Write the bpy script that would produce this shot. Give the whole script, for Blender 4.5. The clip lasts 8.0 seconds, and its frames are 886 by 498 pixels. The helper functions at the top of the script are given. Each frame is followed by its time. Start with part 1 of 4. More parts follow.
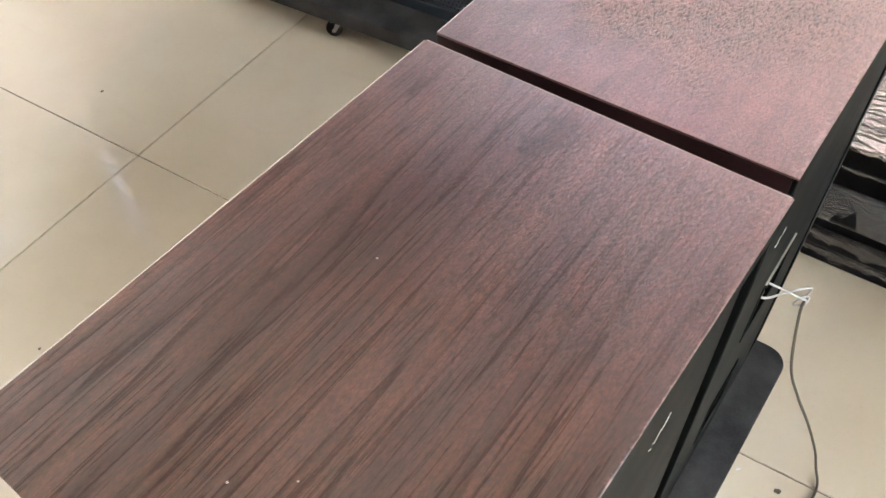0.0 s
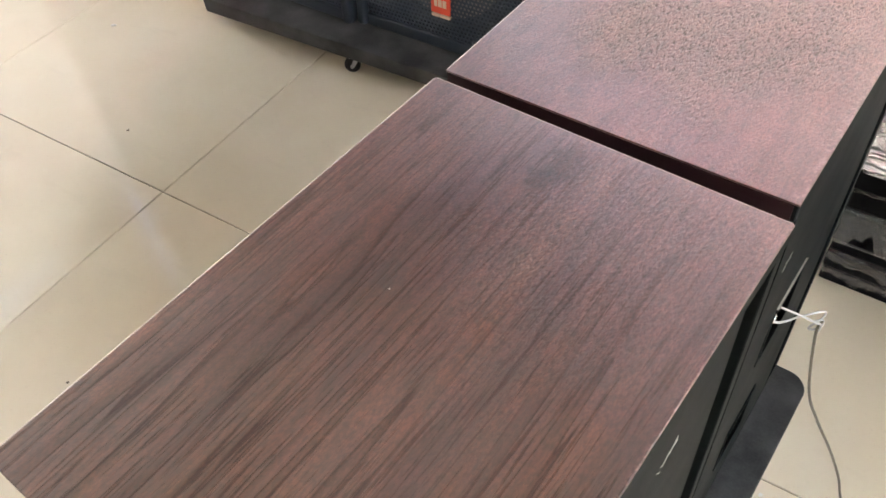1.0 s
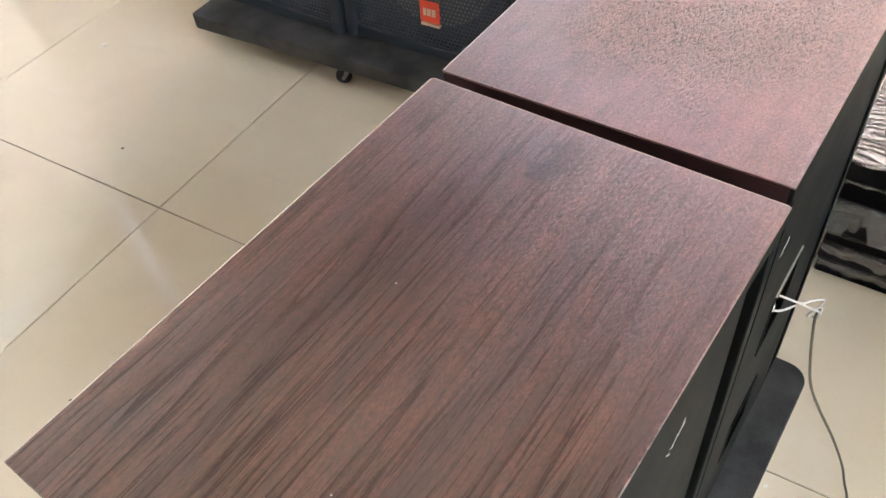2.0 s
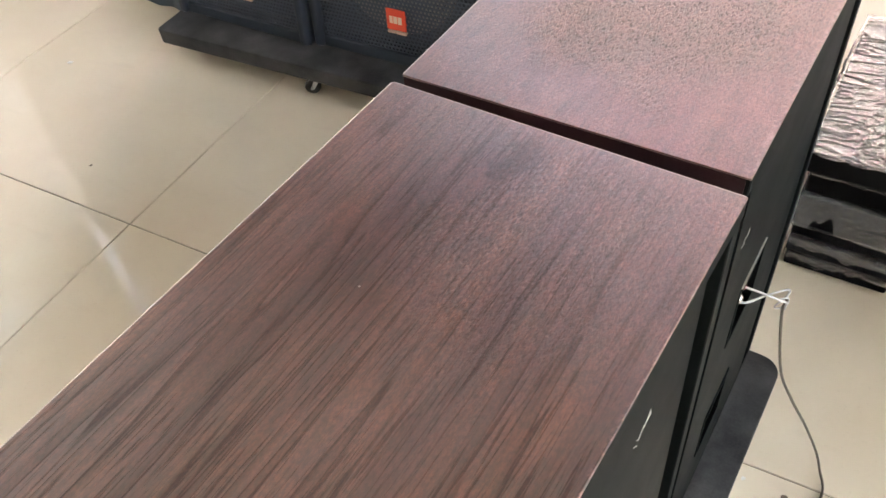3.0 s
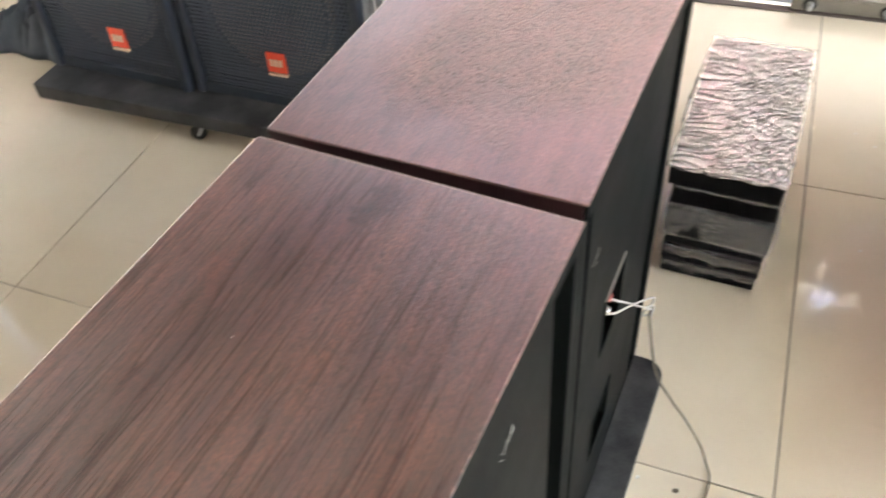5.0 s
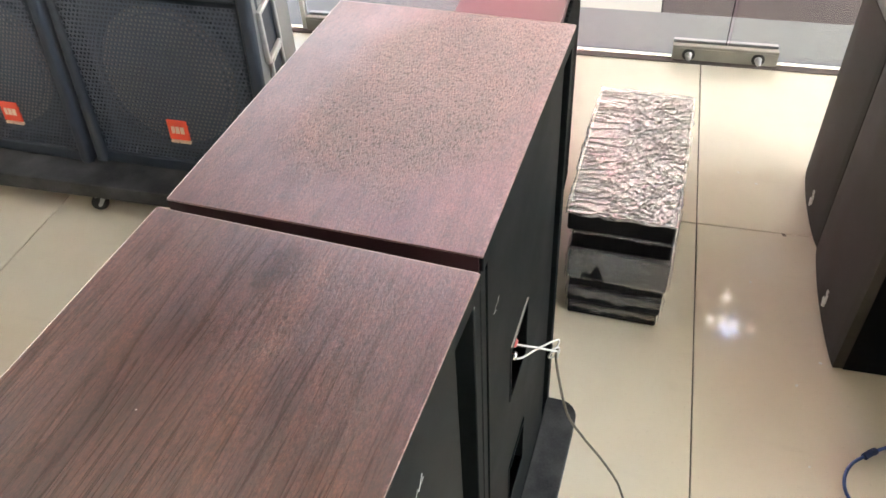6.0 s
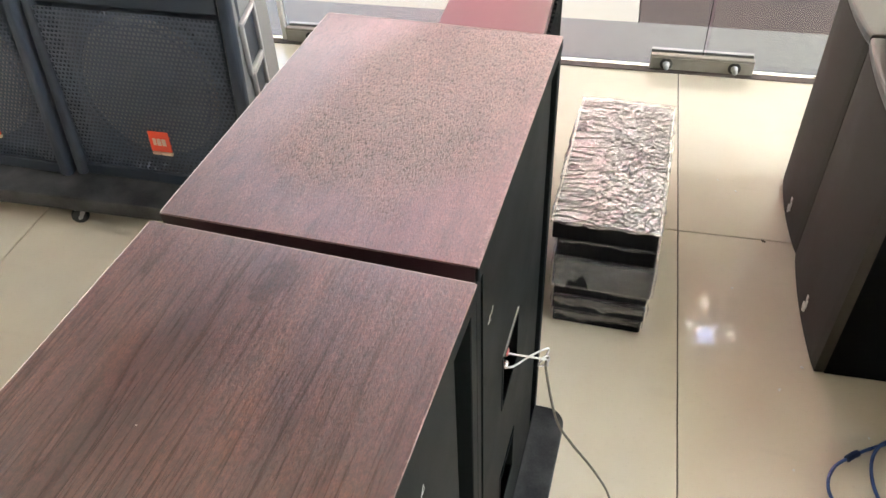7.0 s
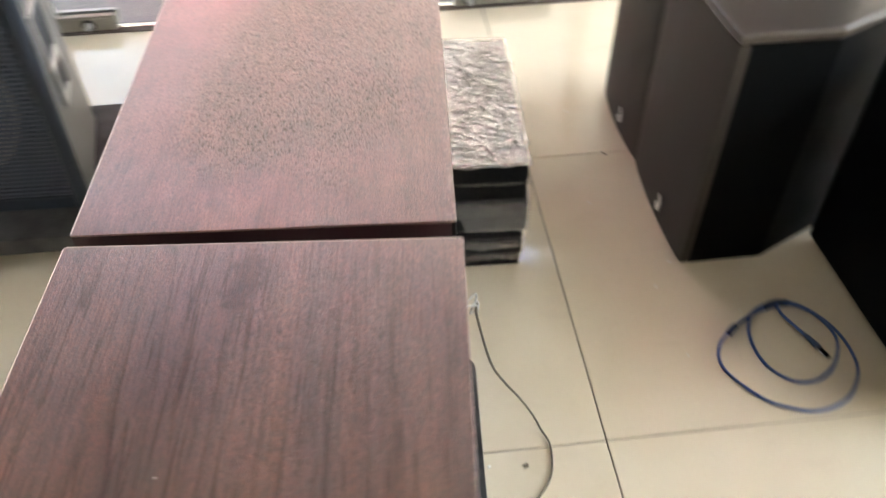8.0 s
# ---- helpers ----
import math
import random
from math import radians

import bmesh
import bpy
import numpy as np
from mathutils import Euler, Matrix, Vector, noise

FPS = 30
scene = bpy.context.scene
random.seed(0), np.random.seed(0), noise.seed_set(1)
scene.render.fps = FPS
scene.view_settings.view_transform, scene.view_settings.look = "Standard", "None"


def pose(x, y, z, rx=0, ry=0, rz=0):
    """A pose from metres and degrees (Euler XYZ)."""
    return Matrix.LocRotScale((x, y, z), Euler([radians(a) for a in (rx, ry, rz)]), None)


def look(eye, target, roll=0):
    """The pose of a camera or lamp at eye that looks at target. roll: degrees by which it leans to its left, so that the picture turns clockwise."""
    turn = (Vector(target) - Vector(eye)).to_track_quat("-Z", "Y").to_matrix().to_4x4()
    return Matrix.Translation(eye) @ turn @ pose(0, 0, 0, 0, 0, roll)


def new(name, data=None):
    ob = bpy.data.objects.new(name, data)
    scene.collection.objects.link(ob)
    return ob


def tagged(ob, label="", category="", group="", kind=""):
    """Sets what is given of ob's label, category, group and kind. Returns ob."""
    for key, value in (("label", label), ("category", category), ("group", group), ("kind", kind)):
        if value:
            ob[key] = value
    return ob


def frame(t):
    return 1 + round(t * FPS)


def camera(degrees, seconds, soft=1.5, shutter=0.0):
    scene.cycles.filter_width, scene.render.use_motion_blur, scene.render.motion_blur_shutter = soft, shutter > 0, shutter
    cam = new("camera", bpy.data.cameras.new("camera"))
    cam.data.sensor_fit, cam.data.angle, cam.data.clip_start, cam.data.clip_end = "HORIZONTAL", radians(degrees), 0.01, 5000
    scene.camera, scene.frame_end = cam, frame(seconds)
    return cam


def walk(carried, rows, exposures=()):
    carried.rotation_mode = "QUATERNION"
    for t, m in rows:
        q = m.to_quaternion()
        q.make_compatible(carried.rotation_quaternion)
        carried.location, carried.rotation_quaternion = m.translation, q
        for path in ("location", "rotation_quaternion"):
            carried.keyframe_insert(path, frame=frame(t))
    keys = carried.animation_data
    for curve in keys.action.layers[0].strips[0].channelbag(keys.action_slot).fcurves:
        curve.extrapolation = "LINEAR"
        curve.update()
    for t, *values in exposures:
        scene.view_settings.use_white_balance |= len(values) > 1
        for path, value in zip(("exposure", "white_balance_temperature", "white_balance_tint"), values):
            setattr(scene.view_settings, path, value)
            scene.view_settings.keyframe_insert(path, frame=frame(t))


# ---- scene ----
cam = camera(58.1, 8.0, shutter=0.5)
PATH = [
    (0, (-0.285, -0.7, 1.223), (-1.017, 0.333, -0.325), -3.9),
    (0.5, (-0.264, -0.693, 1.233), (-1.041, 0.338, -0.294), -5.3),
    (1, (-0.27, -0.705, 1.238), (-1.078, 0.347, -0.259), -6.5),
    (1.2, (-0.274, -0.71, 1.239), (-1.09, 0.34, -0.254), -7.0),
    (2.5, (-0.262, -0.725, 1.234), (-1.055, 0.378, -0.234), -8.4),
    (3, (-0.255, -0.721, 1.233), (-1.023, 0.398, -0.236), -8.2),
    (3.5, (-0.244, -0.722, 1.233), (-0.99, 0.41, -0.237), -8.1),
    (4, (-0.234, -0.723, 1.239), (-0.962, 0.428, -0.225), -8.3),
    (4.5, (-0.233, -0.721, 1.239), (-0.931, 0.453, -0.222), -8.0),
    (5, (-0.208, -0.723, 1.269), (-0.794, 0.531, -0.175), -6.2),
    (5.2, (-0.189, -0.724, 1.279), (-0.716, 0.57, -0.151), -5.1),
    (6.3, (-0.187, -0.739, 1.291), (-0.576, 0.684, -0.059), -3.1),
    (6.5, (-0.192, -0.742, 1.294), (-0.565, 0.686, -0.055), -2.6),
    (7, (-0.203, -0.739, 1.293), (-0.563, 0.693, -0.055), -2.7),
    (7.5, (-0.221, -0.732, 1.29), (-0.501, 0.702, -0.075), -3.3),
    (7.8, (-0.275, -0.728, 1.281), (-0.348, 0.699, -0.118), -2.2),
    (8, (-0.357, -0.719, 1.266), (-0.223, 0.673, -0.165), -1.1),
]
walk(cam, [(t, look(eye, target, roll)) for t, eye, target, roll in PATH], [(0, 4.50, 7300, 14), (3.5, 4.52, 7300, 14), (5, 4.58, 7350, 14), (6.5, 4.65, 7350, 11), (8, 4.48, 7450, 11)])

# ---- light ----
world = bpy.data.worlds.new("sky")
scene.world = world
world.use_nodes = True
wn = world.node_tree.nodes
sky = wn.new("ShaderNodeTexSky")
sky.sky_type, sky.sun_disc = "NISHITA", False
sky.sun_elevation, sky.sun_rotation = radians(55), radians(160)
sky.air_density, sky.dust_density, sky.ozone_density = 1.0, 7.0, 1.0
world.node_tree.links.new(sky.outputs[0], wn["Background"].inputs[0])
wn["Background"].inputs[1].default_value = 0.15

sun_data = bpy.data.lights.new("sun", "SUN")
sun_data.energy, sun_data.angle, sun_data.color = 2.7, radians(0.5), (1, 0.95, 0.88)
sun = new("sun", sun_data)
sun.matrix_world = look((1.9, -5.3, 8), (0, 0, 0))


# ---- materials ----
def material(name, colour, rough=0.5, metal=0.0, spec=0.5):
    m = bpy.data.materials.new(name)
    m.use_nodes = True
    b = m.node_tree.nodes["Principled BSDF"]
    b.inputs["Base Color"].default_value = (*colour, 1)
    b.inputs["Roughness"].default_value = rough
    b.inputs["Metallic"].default_value = metal
    b.inputs["Specular IOR Level"].default_value = spec
    return m


def coords(m, scale=(1, 1, 1), turn=(0, 0, 0), shift=None):
    """Object coordinates, scaled; shift: adds a random offset for each object."""
    n, l = m.node_tree.nodes, m.node_tree.links
    tc, mp = n.new("ShaderNodeTexCoord"), n.new("ShaderNodeMapping")
    mp.inputs["Scale"].default_value = scale
    mp.inputs["Rotation"].default_value = [radians(a) for a in turn]
    l.new(tc.outputs["Object"], mp.inputs[0])
    if shift:
        info, mul = n.new("ShaderNodeObjectInfo"), n.new("ShaderNodeMath")
        mul.operation, mul.inputs[1].default_value = "MULTIPLY", shift
        l.new(info.outputs["Random"], mul.inputs[0])
        l.new(mul.outputs[0], mp.inputs["Location"])
    return mp.outputs[0]


def noise_tex(m, vec, scale, detail=4, rough=0.55, distort=0.0):
    t = m.node_tree.nodes.new("ShaderNodeTexNoise")
    t.inputs["Scale"].default_value, t.inputs["Detail"].default_value = scale, detail
    t.inputs["Roughness"].default_value, t.inputs["Distortion"].default_value = rough, distort
    m.node_tree.links.new(vec, t.inputs["Vector"])
    return t.outputs["Fac"]


def ramp(m, fac, stops):
    r = m.node_tree.nodes.new("ShaderNodeValToRGB")
    e = r.color_ramp.elements
    while len(e) < len(stops):
        e.new(0.5)
    for el, (p, c) in zip(e, stops):
        el.position = p
        el.color = (*c, 1) if not isinstance(c, (int, float)) else (c, c, c, 1)
    m.node_tree.links.new(fac, r.inputs[0])
    return r.outputs[0]


def mix(m, fac, a, b, mode="MIX"):
    x = m.node_tree.nodes.new("ShaderNodeMix")
    x.data_type, x.blend_type = "RGBA", mode
    for socket, v in ((x.inputs[0], fac), (x.inputs[6], a), (x.inputs[7], b)):
        if isinstance(v, (int, float)):
            socket.default_value = v
        elif isinstance(v, tuple):
            socket.default_value = (*v, 1)
        else:
            m.node_tree.links.new(v, socket)
    return x.outputs[2]


def feed(m, name, out):
    m.node_tree.links.new(out, m.node_tree.nodes["Principled BSDF"].inputs[name])


def bump(m, height, strength, distance):
    b = m.node_tree.nodes.new("ShaderNodeBump")
    b.inputs["Strength"].default_value, b.inputs["Distance"].default_value = strength, distance
    m.node_tree.links.new(height, b.inputs["Height"])
    feed(m, "Normal", b.outputs[0])


def worn(name, colour, colour2, rough, rough2, scale=12, relief=0.0, fine=300, metal=0.0, spec=0.5):
    """Two-tone surface: large stains, fine grain, relief in metres."""
    m = material(name, colour, rough, metal, spec)
    v = coords(m)
    big, small = noise_tex(m, v, scale, 5), noise_tex(m, v, fine, 3)
    f = mix(m, 0.35, ramp(m, big, [(0.35, 0.0), (0.7, 1.0)]), small)
    feed(m, "Base Color", mix(m, f, colour, colour2))
    feed(m, "Roughness", ramp(m, big, [(0.3, rough), (0.7, rough2)]))
    if relief:
        bump(m, small, 0.6, relief)
    return m


def spot(m, centre, radius, fade, ragged, freq):
    """1 inside a ragged patch round centre, falling to 0 over fade metres."""
    n, l = m.node_tree.nodes, m.node_tree.links
    mp, dist, warp = n.new("ShaderNodeMapping"), n.new("ShaderNodeVectorMath"), n.new("ShaderNodeMath")
    mp.inputs["Location"].default_value = (-centre[0], -centre[1] * 0.6, -centre[2])
    mp.inputs["Scale"].default_value = (1, 0.6, 1)
    l.new(n.new("ShaderNodeTexCoord").outputs["Object"], mp.inputs[0])
    dist.operation, dist.inputs[1].default_value = "DISTANCE", (0, 0, 0)
    l.new(mp.outputs[0], dist.inputs[0])
    warp.operation, warp.inputs[1].default_value = "MULTIPLY_ADD", -ragged
    l.new(noise_tex(m, coords(m), freq, 4, 0.65), warp.inputs[0])
    l.new(dist.outputs["Value"], warp.inputs[2])
    edge = n.new("ShaderNodeMapRange")
    edge.inputs["From Min"].default_value, edge.inputs["From Max"].default_value = radius - ragged / 2, radius - ragged / 2 + fade
    edge.inputs["To Min"].default_value, edge.inputs["To Max"].default_value = 1.0, 0.0
    l.new(warp.outputs[0], edge.inputs["Value"])
    return edge.outputs[0]


def maths(m, operation, a, b=None):
    x = m.node_tree.nodes.new("ShaderNodeMath")
    x.operation = operation
    for socket, v in zip(x.inputs, (a, b)):
        if isinstance(v, (int, float)):
            socket.default_value = v
        elif v is not None:
            m.node_tree.links.new(v, socket)
    return x.outputs[0]


def axis_fade(m, axis, a, b):
    """0 at a, 1 at b, along one of the object's axes."""
    n, l = m.node_tree.nodes, m.node_tree.links
    sep, fade = n.new("ShaderNodeSeparateXYZ"), n.new("ShaderNodeMapRange")
    l.new(n.new("ShaderNodeTexCoord").outputs["Object"], sep.inputs[0])
    fade.inputs["From Min"].default_value, fade.inputs["From Max"].default_value = a, b
    l.new(sep.outputs[axis], fade.inputs["Value"])
    return fade.outputs[0]


def veneer_material(name, figure, fade_span, blisters, stains=(), shift=0.0, rim=0.012, rise=1.0, ior=1.80):
    """Dark walnut veneer. figure: strength of the grain; fade_span: (from y, to y) over which the grain fades to a
    paler tone;
    blisters: patches (x, y, z, radius) of coarse raised grain; stains: dark smudges (x, y, z, radius)."""
    m = material(name, (0.07, 0.03, 0.02), 0.4, 0.0, 0.5)
    m.node_tree.nodes["Principled BSDF"].inputs["IOR"].default_value = ior
    v = coords(m, (1, 1, 1), shift=7.0)
    far_fade = maths(m, "ADD", axis_fade(m, 1, *fade_span), maths(m, "MULTIPLY", maths(m, "SUBTRACT", noise_tex(m, coords(m, (9, 4, 9)), 1.0, 4, 0.6), 0.5), 1.6))
    keep = ramp(m, far_fade, [(0.05, figure), (0.95, figure * 0.30)])
    # broad bands, and the dark growth lines between them
    band = noise_tex(m, coords(m, (15, 0.55, 15), shift=shift), 1.0, 4, 0.55, 0.5)
    ring = maths(m, "FRACT", maths(m, "MULTIPLY", band, 11.0))
    col = ramp(m, noise_tex(m, coords(m, (22, 1.1, 22), shift=shift), 1.0, 5, 0.66, 0.5), [(0.34, (0.040, 0.0130, 0.0078)), (0.46, (0.083, 0.0268, 0.0140)), (0.58, (0.117, 0.0400, 0.0192)), (0.70, (0.185, 0.0680, 0.0250))])
    # paler tone towards the far end, with part of the sheen in its colour
    plain = ramp(m, noise_tex(m, coords(m, (1, 0.6, 1), shift=4.0), 16, 5, 0.6), [(0.34, (0.112, 0.044, 0.036)), (0.66, (0.165, 0.067, 0.054))])
    col = mix(m, keep, plain, col)
    warm = ramp(m, noise_tex(m, coords(m, (60, 2.2, 60), shift=shift), 1.0, 4, 0.6, 0.5), [(0.55, 0.0), (0.68, 0.55)])
    col = mix(m, mix(m, 1.0, warm, keep, "MULTIPLY"), col, (0.130, 0.052, 0.023))
    growth = ramp(m, ring, [(0.0, 0.80), (0.05, 0.68), (0.12, 0.34), (0.65, 0.0), (0.95, 0.0), (1.0, 0.80)])
    gaps = ramp(m, noise_tex(m, coords(m, (30, 3.5, 30)), 1.0, 4, 0.6), [(0.36, 0.15), (0.52, 1.0)])
    growth = mix(m, 1.0, mix(m, 1.0, growth, gaps, "MULTIPLY"), keep, "MULTIPLY")
    col = mix(m, growth, col, (0.026, 0.0125, 0.0105))
    hair = noise_tex(m, coords(m, (360, 12, 360), shift=5.0), 1.0, 4, 0.65, 0.5)
    hairs = mix(m, 1.0, ramp(m, hair, [(0.51, 0.0), (0.62, 0.70)]), keep, "MULTIPLY")
    col = mix(m, hairs, col, (0.030, 0.0125, 0.0095))
    pore = noise_tex(m, coords(m, (330, 75, 330)), 1.0, 4, 0.7)
    dashes = ramp(m, pore, [(0.52, 0.0), (0.64, 0.60)])
    col = mix(m, dashes, col, (0.030, 0.0135, 0.0105))
    mottle = ramp(m, noise_tex(m, coords(m, (1, 0.45, 1), shift=4.0), 60, 6, 0.78), [(0.34, (0.66, 0.66, 0.67)), (0.66, (1.30, 1.27, 1.24))])
    col = mix(m, 1.0, col, mottle, "MULTIPLY")
    # fine speckle: tiny glints of the surface multiplied into the colour
    glint_speck = ramp(m, noise_tex(m, coords(m, (1, 0.4, 1)), 620, 2, 0.6), [(0.36, (0.58, 0.58, 0.58)), (0.64, (1.48, 1.46, 1.44))])
    col = mix(m, 0.35 + 0.65 * figure, col, glint_speck, "MULTIPLY")
    # coarse raised grain in patches
    coarse = None
    for x, y, z, r in blisters:
        p = spot(m, (x, y, z), r, 0.07, 0.10, 16)
        coarse = p if coarse is None else mix(m, 1.0, coarse, p, "LIGHTEN")
    coarse = mix(m, rise, (0, 0, 0), coarse)
    weave = noise_tex(m, coords(m, (1, 0.34, 1), (0, 0, 8)), 520, 3, 0.62, 0.6)
    # hollows between the bumps: their relief shading darkened in the colour
    pit_shade = mix(m, 1.0, ramp(m, weave, [(0.38, 0.85), (0.50, 0.0)]), coarse, "MULTIPLY")
    col = mix(m, pit_shade, col, (0.020, 0.012, 0.011))
    # rubbed, chipped long edge
    chips = ramp(m, noise_tex(m, coords(m, (1, 0.7, 1)), 210, 4, 0.7), [(0.50, 0.0), (0.58, 0.7)])
    col = mix(m, mix(m, 1.0, chips, axis_fade(m, 0, -rim, -0.001), "MULTIPLY"), col, (0.30, 0.16, 0.14))
    dust = ramp(m, noise_tex(m, v, 900, 2), [(0.72, 0.0), (0.80, 0.3)])
    col = mix(m, dust, col, (0.38, 0.34, 0.32))
    dull = mix(m, 1.0, mix(m, 1.0, pit_shade, growth, "LIGHTEN"), hairs, "LIGHTEN")
    for x, y, z, r in stains:
        smudge = mix(m, 1.0, (0.42, 0.42, 0.42), spot(m, (x, y, z), r, 0.008, 0.034, 85), "MULTIPLY")
        col = mix(m, smudge, col, (0.014, 0.012, 0.010))
        dull = mix(m, 1.0, dull, smudge, "LIGHTEN")
    # open pores and smudges have lost the lacquer
    feed(m, "Specular IOR Level", mix(m, dull, (1.0, 1.0, 1.0), (0.30, 0.30, 0.30)))
    feed(m, "Base Color", col)
    feed(m, "Roughness", ramp(m, noise_tex(m, v, 7, 4), [(0.3, 0.29), (0.7, 0.40)]))
    grit = noise_tex(m, coords(m, (1, 0.42, 1)), 560, 3, 0.65)
    h = mix(m, 0.5, mix(m, 0.5, pore, grit), hair)
    h = mix(m, ramp(m, far_fade, [(0.1, 0.25), (0.8, 0.7)]), h, grit)
    h = mix(m, coarse, maths(m, "MULTIPLY", h, 0.40), weave)
    bump(m, h, 1.0, 0.0016)
    return m


def tile_material():
    m = material("polished_tile", (0.66, 0.58, 0.47), 0.12, 0.0, 0.36)
    v = coords(m, shift=11.0)
    cloud = noise_tex(m, v, 3.0, 5)
    fine = noise_tex(m, v, 160, 3)
    col = ramp(m, cloud, [(0.3, (0.70, 0.62, 0.50)), (0.7, (0.77, 0.70, 0.58))])
    col = mix(m, ramp(m, fine, [(0.62, 0.0), (0.8, 0.25)]), col, (0.5, 0.42, 0.33))
    smear = ramp(m, noise_tex(m, coords(m, (2, 9, 2), (0, 0, 35)), 2.2, 5), [(0.6, 0.0), (0.75, 0.12)])
    feed(m, "Base Color", mix(m, smear, col, (0.42, 0.36, 0.3)))
    feed(m, "Roughness", ramp(m, noise_tex(m, v, 6, 6, 0.7), [(0.3, 0.045), (0.75, 0.11)]))
    bump(m, noise_tex(m, v, 5, 2), 0.08, 0.002)
    return m


def glass_material(name="clear_glass", tint=(0.93, 0.97, 0.95)):
    m = bpy.data.materials.new(name)
    m.use_nodes = True
    n, l = m.node_tree.nodes, m.node_tree.links
    n.remove(n["Principled BSDF"])
    mixer, tr, gl, fr = (n.new("ShaderNode" + k) for k in ("MixShader", "BsdfTransparent", "BsdfGlossy", "Fresnel"))
    tr.inputs[0].default_value, gl.inputs["Roughness"].default_value = (*tint, 1), 0.02
    fr.inputs[0].default_value = 1.45
    l.new(fr.outputs[0], mixer.inputs[0]), l.new(tr.outputs[0], mixer.inputs[1]), l.new(gl.outputs[0], mixer.inputs[2])
    l.new(mixer.outputs[0], n["Material Output"].inputs[0])
    return m


def film_material(name, gloss, rough, cloud, stretch=(1, 1.6, 1), relief=0.35, depth=0.004):
    """Crinkled clear wrapping film: mostly see-through, with a strong gloss."""
    m = bpy.data.materials.new(name)
    m.use_nodes = True
    n, l = m.node_tree.nodes, m.node_tree.links
    n.remove(n["Principled BSDF"])
    mixer, tr, gl, bp = (n.new("ShaderNode" + k) for k in ("MixShader", "BsdfTransparent", "BsdfGlossy", "Bump"))
    tr.inputs[0].default_value, gl.inputs["Roughness"].default_value = (0.95, 0.93, 0.93, 1), rough
    gl.inputs[0].default_value = (0.93, 0.95, 0.95, 1)
    bp.inputs["Strength"].default_value, bp.inputs["Distance"].default_value = relief, depth
    l.new(noise_tex(m, coords(m, stretch), 110, 4, 0.6, 1.2), bp.inputs["Height"])
    l.new(bp.outputs[0], gl.inputs["Normal"])
    haze, veil = n.new("ShaderNodeBsdfDiffuse"), n.new("ShaderNodeMixShader")
    haze.inputs[0].default_value = (0.8, 0.77, 0.75, 1)
    patchy = ramp(m, noise_tex(m, coords(m, (9, 9, 30)), 1.0, 4, 0.65, 0.8), [(0.36, 0.15 * cloud), (0.66, 1.9 * cloud)])
    l.new(patchy, veil.inputs[0])
    l.new(tr.outputs[0], veil.inputs[1]), l.new(haze.outputs[0], veil.inputs[2])
    mixer.inputs[0].default_value = gloss
    l.new(veil.outputs[0], mixer.inputs[1]), l.new(gl.outputs[0], mixer.inputs[2])
    l.new(mixer.outputs[0], n["Material Output"].inputs[0])
    return m


FACADE = worn("red_render", (0.150, 0.048, 0.074), (0.175, 0.060, 0.088), 0.8, 0.9, 0.4)
FACADE_GREY = worn("grey_render", (0.105, 0.106, 0.112), (0.125, 0.126, 0.132), 0.8, 0.9, 0.4)
VENEER = veneer_material("walnut_veneer", 0.30, (-0.3, 0.3), ((-0.13, 0.27, 0.798, 0.085), (-0.20, 0.18, 0.798, 0.03), (-0.06, 0.34, 0.798, 0.04)), (), 3.0)
VENEER_STAINED = veneer_material("stained_walnut_veneer", 1.0, (0.05, 0.50), ((-0.11, 0.33, 0.801, 0.05),), ((-0.171, 0.424, 0.801, 0.010), (-0.178, 0.396, 0.801, 0.007)), 2.0, 0.004, 0.38, 1.90)
MAHOGANY = worn("red_brown_laminate", (0.105, 0.040, 0.045), (0.125, 0.050, 0.054), 0.28, 0.36, 6, 0.0002, 300)
MAROON = worn("dark_maroon_panel", (0.022, 0.0075, 0.0095), (0.032, 0.011, 0.0135), 0.5, 0.6, 10, 0.0003, 400, 0.0, 0.3)
TILE = tile_material()
GLASS = glass_material()
# one film, two copies: brighter for the skylit top, dimmer for the darker sides
FILM = film_material("wrapping_film", 0.46, 0.10, 0.13)
FILM_DIM = film_material("dim_wrapping_film", 0.17, 0.12, 0.010, (0.7, 0.7, 2.2), 1.0, 0.010)
GROUT = worn("grout", (0.16, 0.13, 0.10), (0.09, 0.075, 0.06), 0.8, 0.9, 20)
BLACK = worn("black_paint", (0.0025, 0.0031, 0.0042), (0.0045, 0.0052, 0.0065), 0.5, 0.65, 9, 0.0004, 500, 0.0, 0.05)
SIDE = worn("black_sheeted_panel", (0.0028, 0.0040, 0.0045), (0.0052, 0.0068, 0.0074), 0.50, 0.60, 7, 0.0003, 600, 0.0, 0.08)
BOARD = worn("black_plywood", (0.010, 0.0115, 0.0135), (0.105, 0.104, 0.106), 0.5, 0.75, 11, 0.0006, 240, 0.0, 0.18)
GRILLE = worn("black_steel_grille", (0.046, 0.058, 0.082), (0.060, 0.074, 0.100), 0.45, 0.55, 10, 0, 300, 0.0, 0.4)
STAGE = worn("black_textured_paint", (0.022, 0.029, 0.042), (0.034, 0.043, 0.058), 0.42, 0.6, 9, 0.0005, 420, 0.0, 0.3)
CONE = worn("paper_cone", (0.16, 0.15, 0.155), (0.21, 0.195, 0.195), 0.7, 0.8, 14, 0.0005, 400)
RUBBER = worn("rubber", (0.012, 0.012, 0.012), (0.03, 0.03, 0.03), 0.6, 0.7, 20)
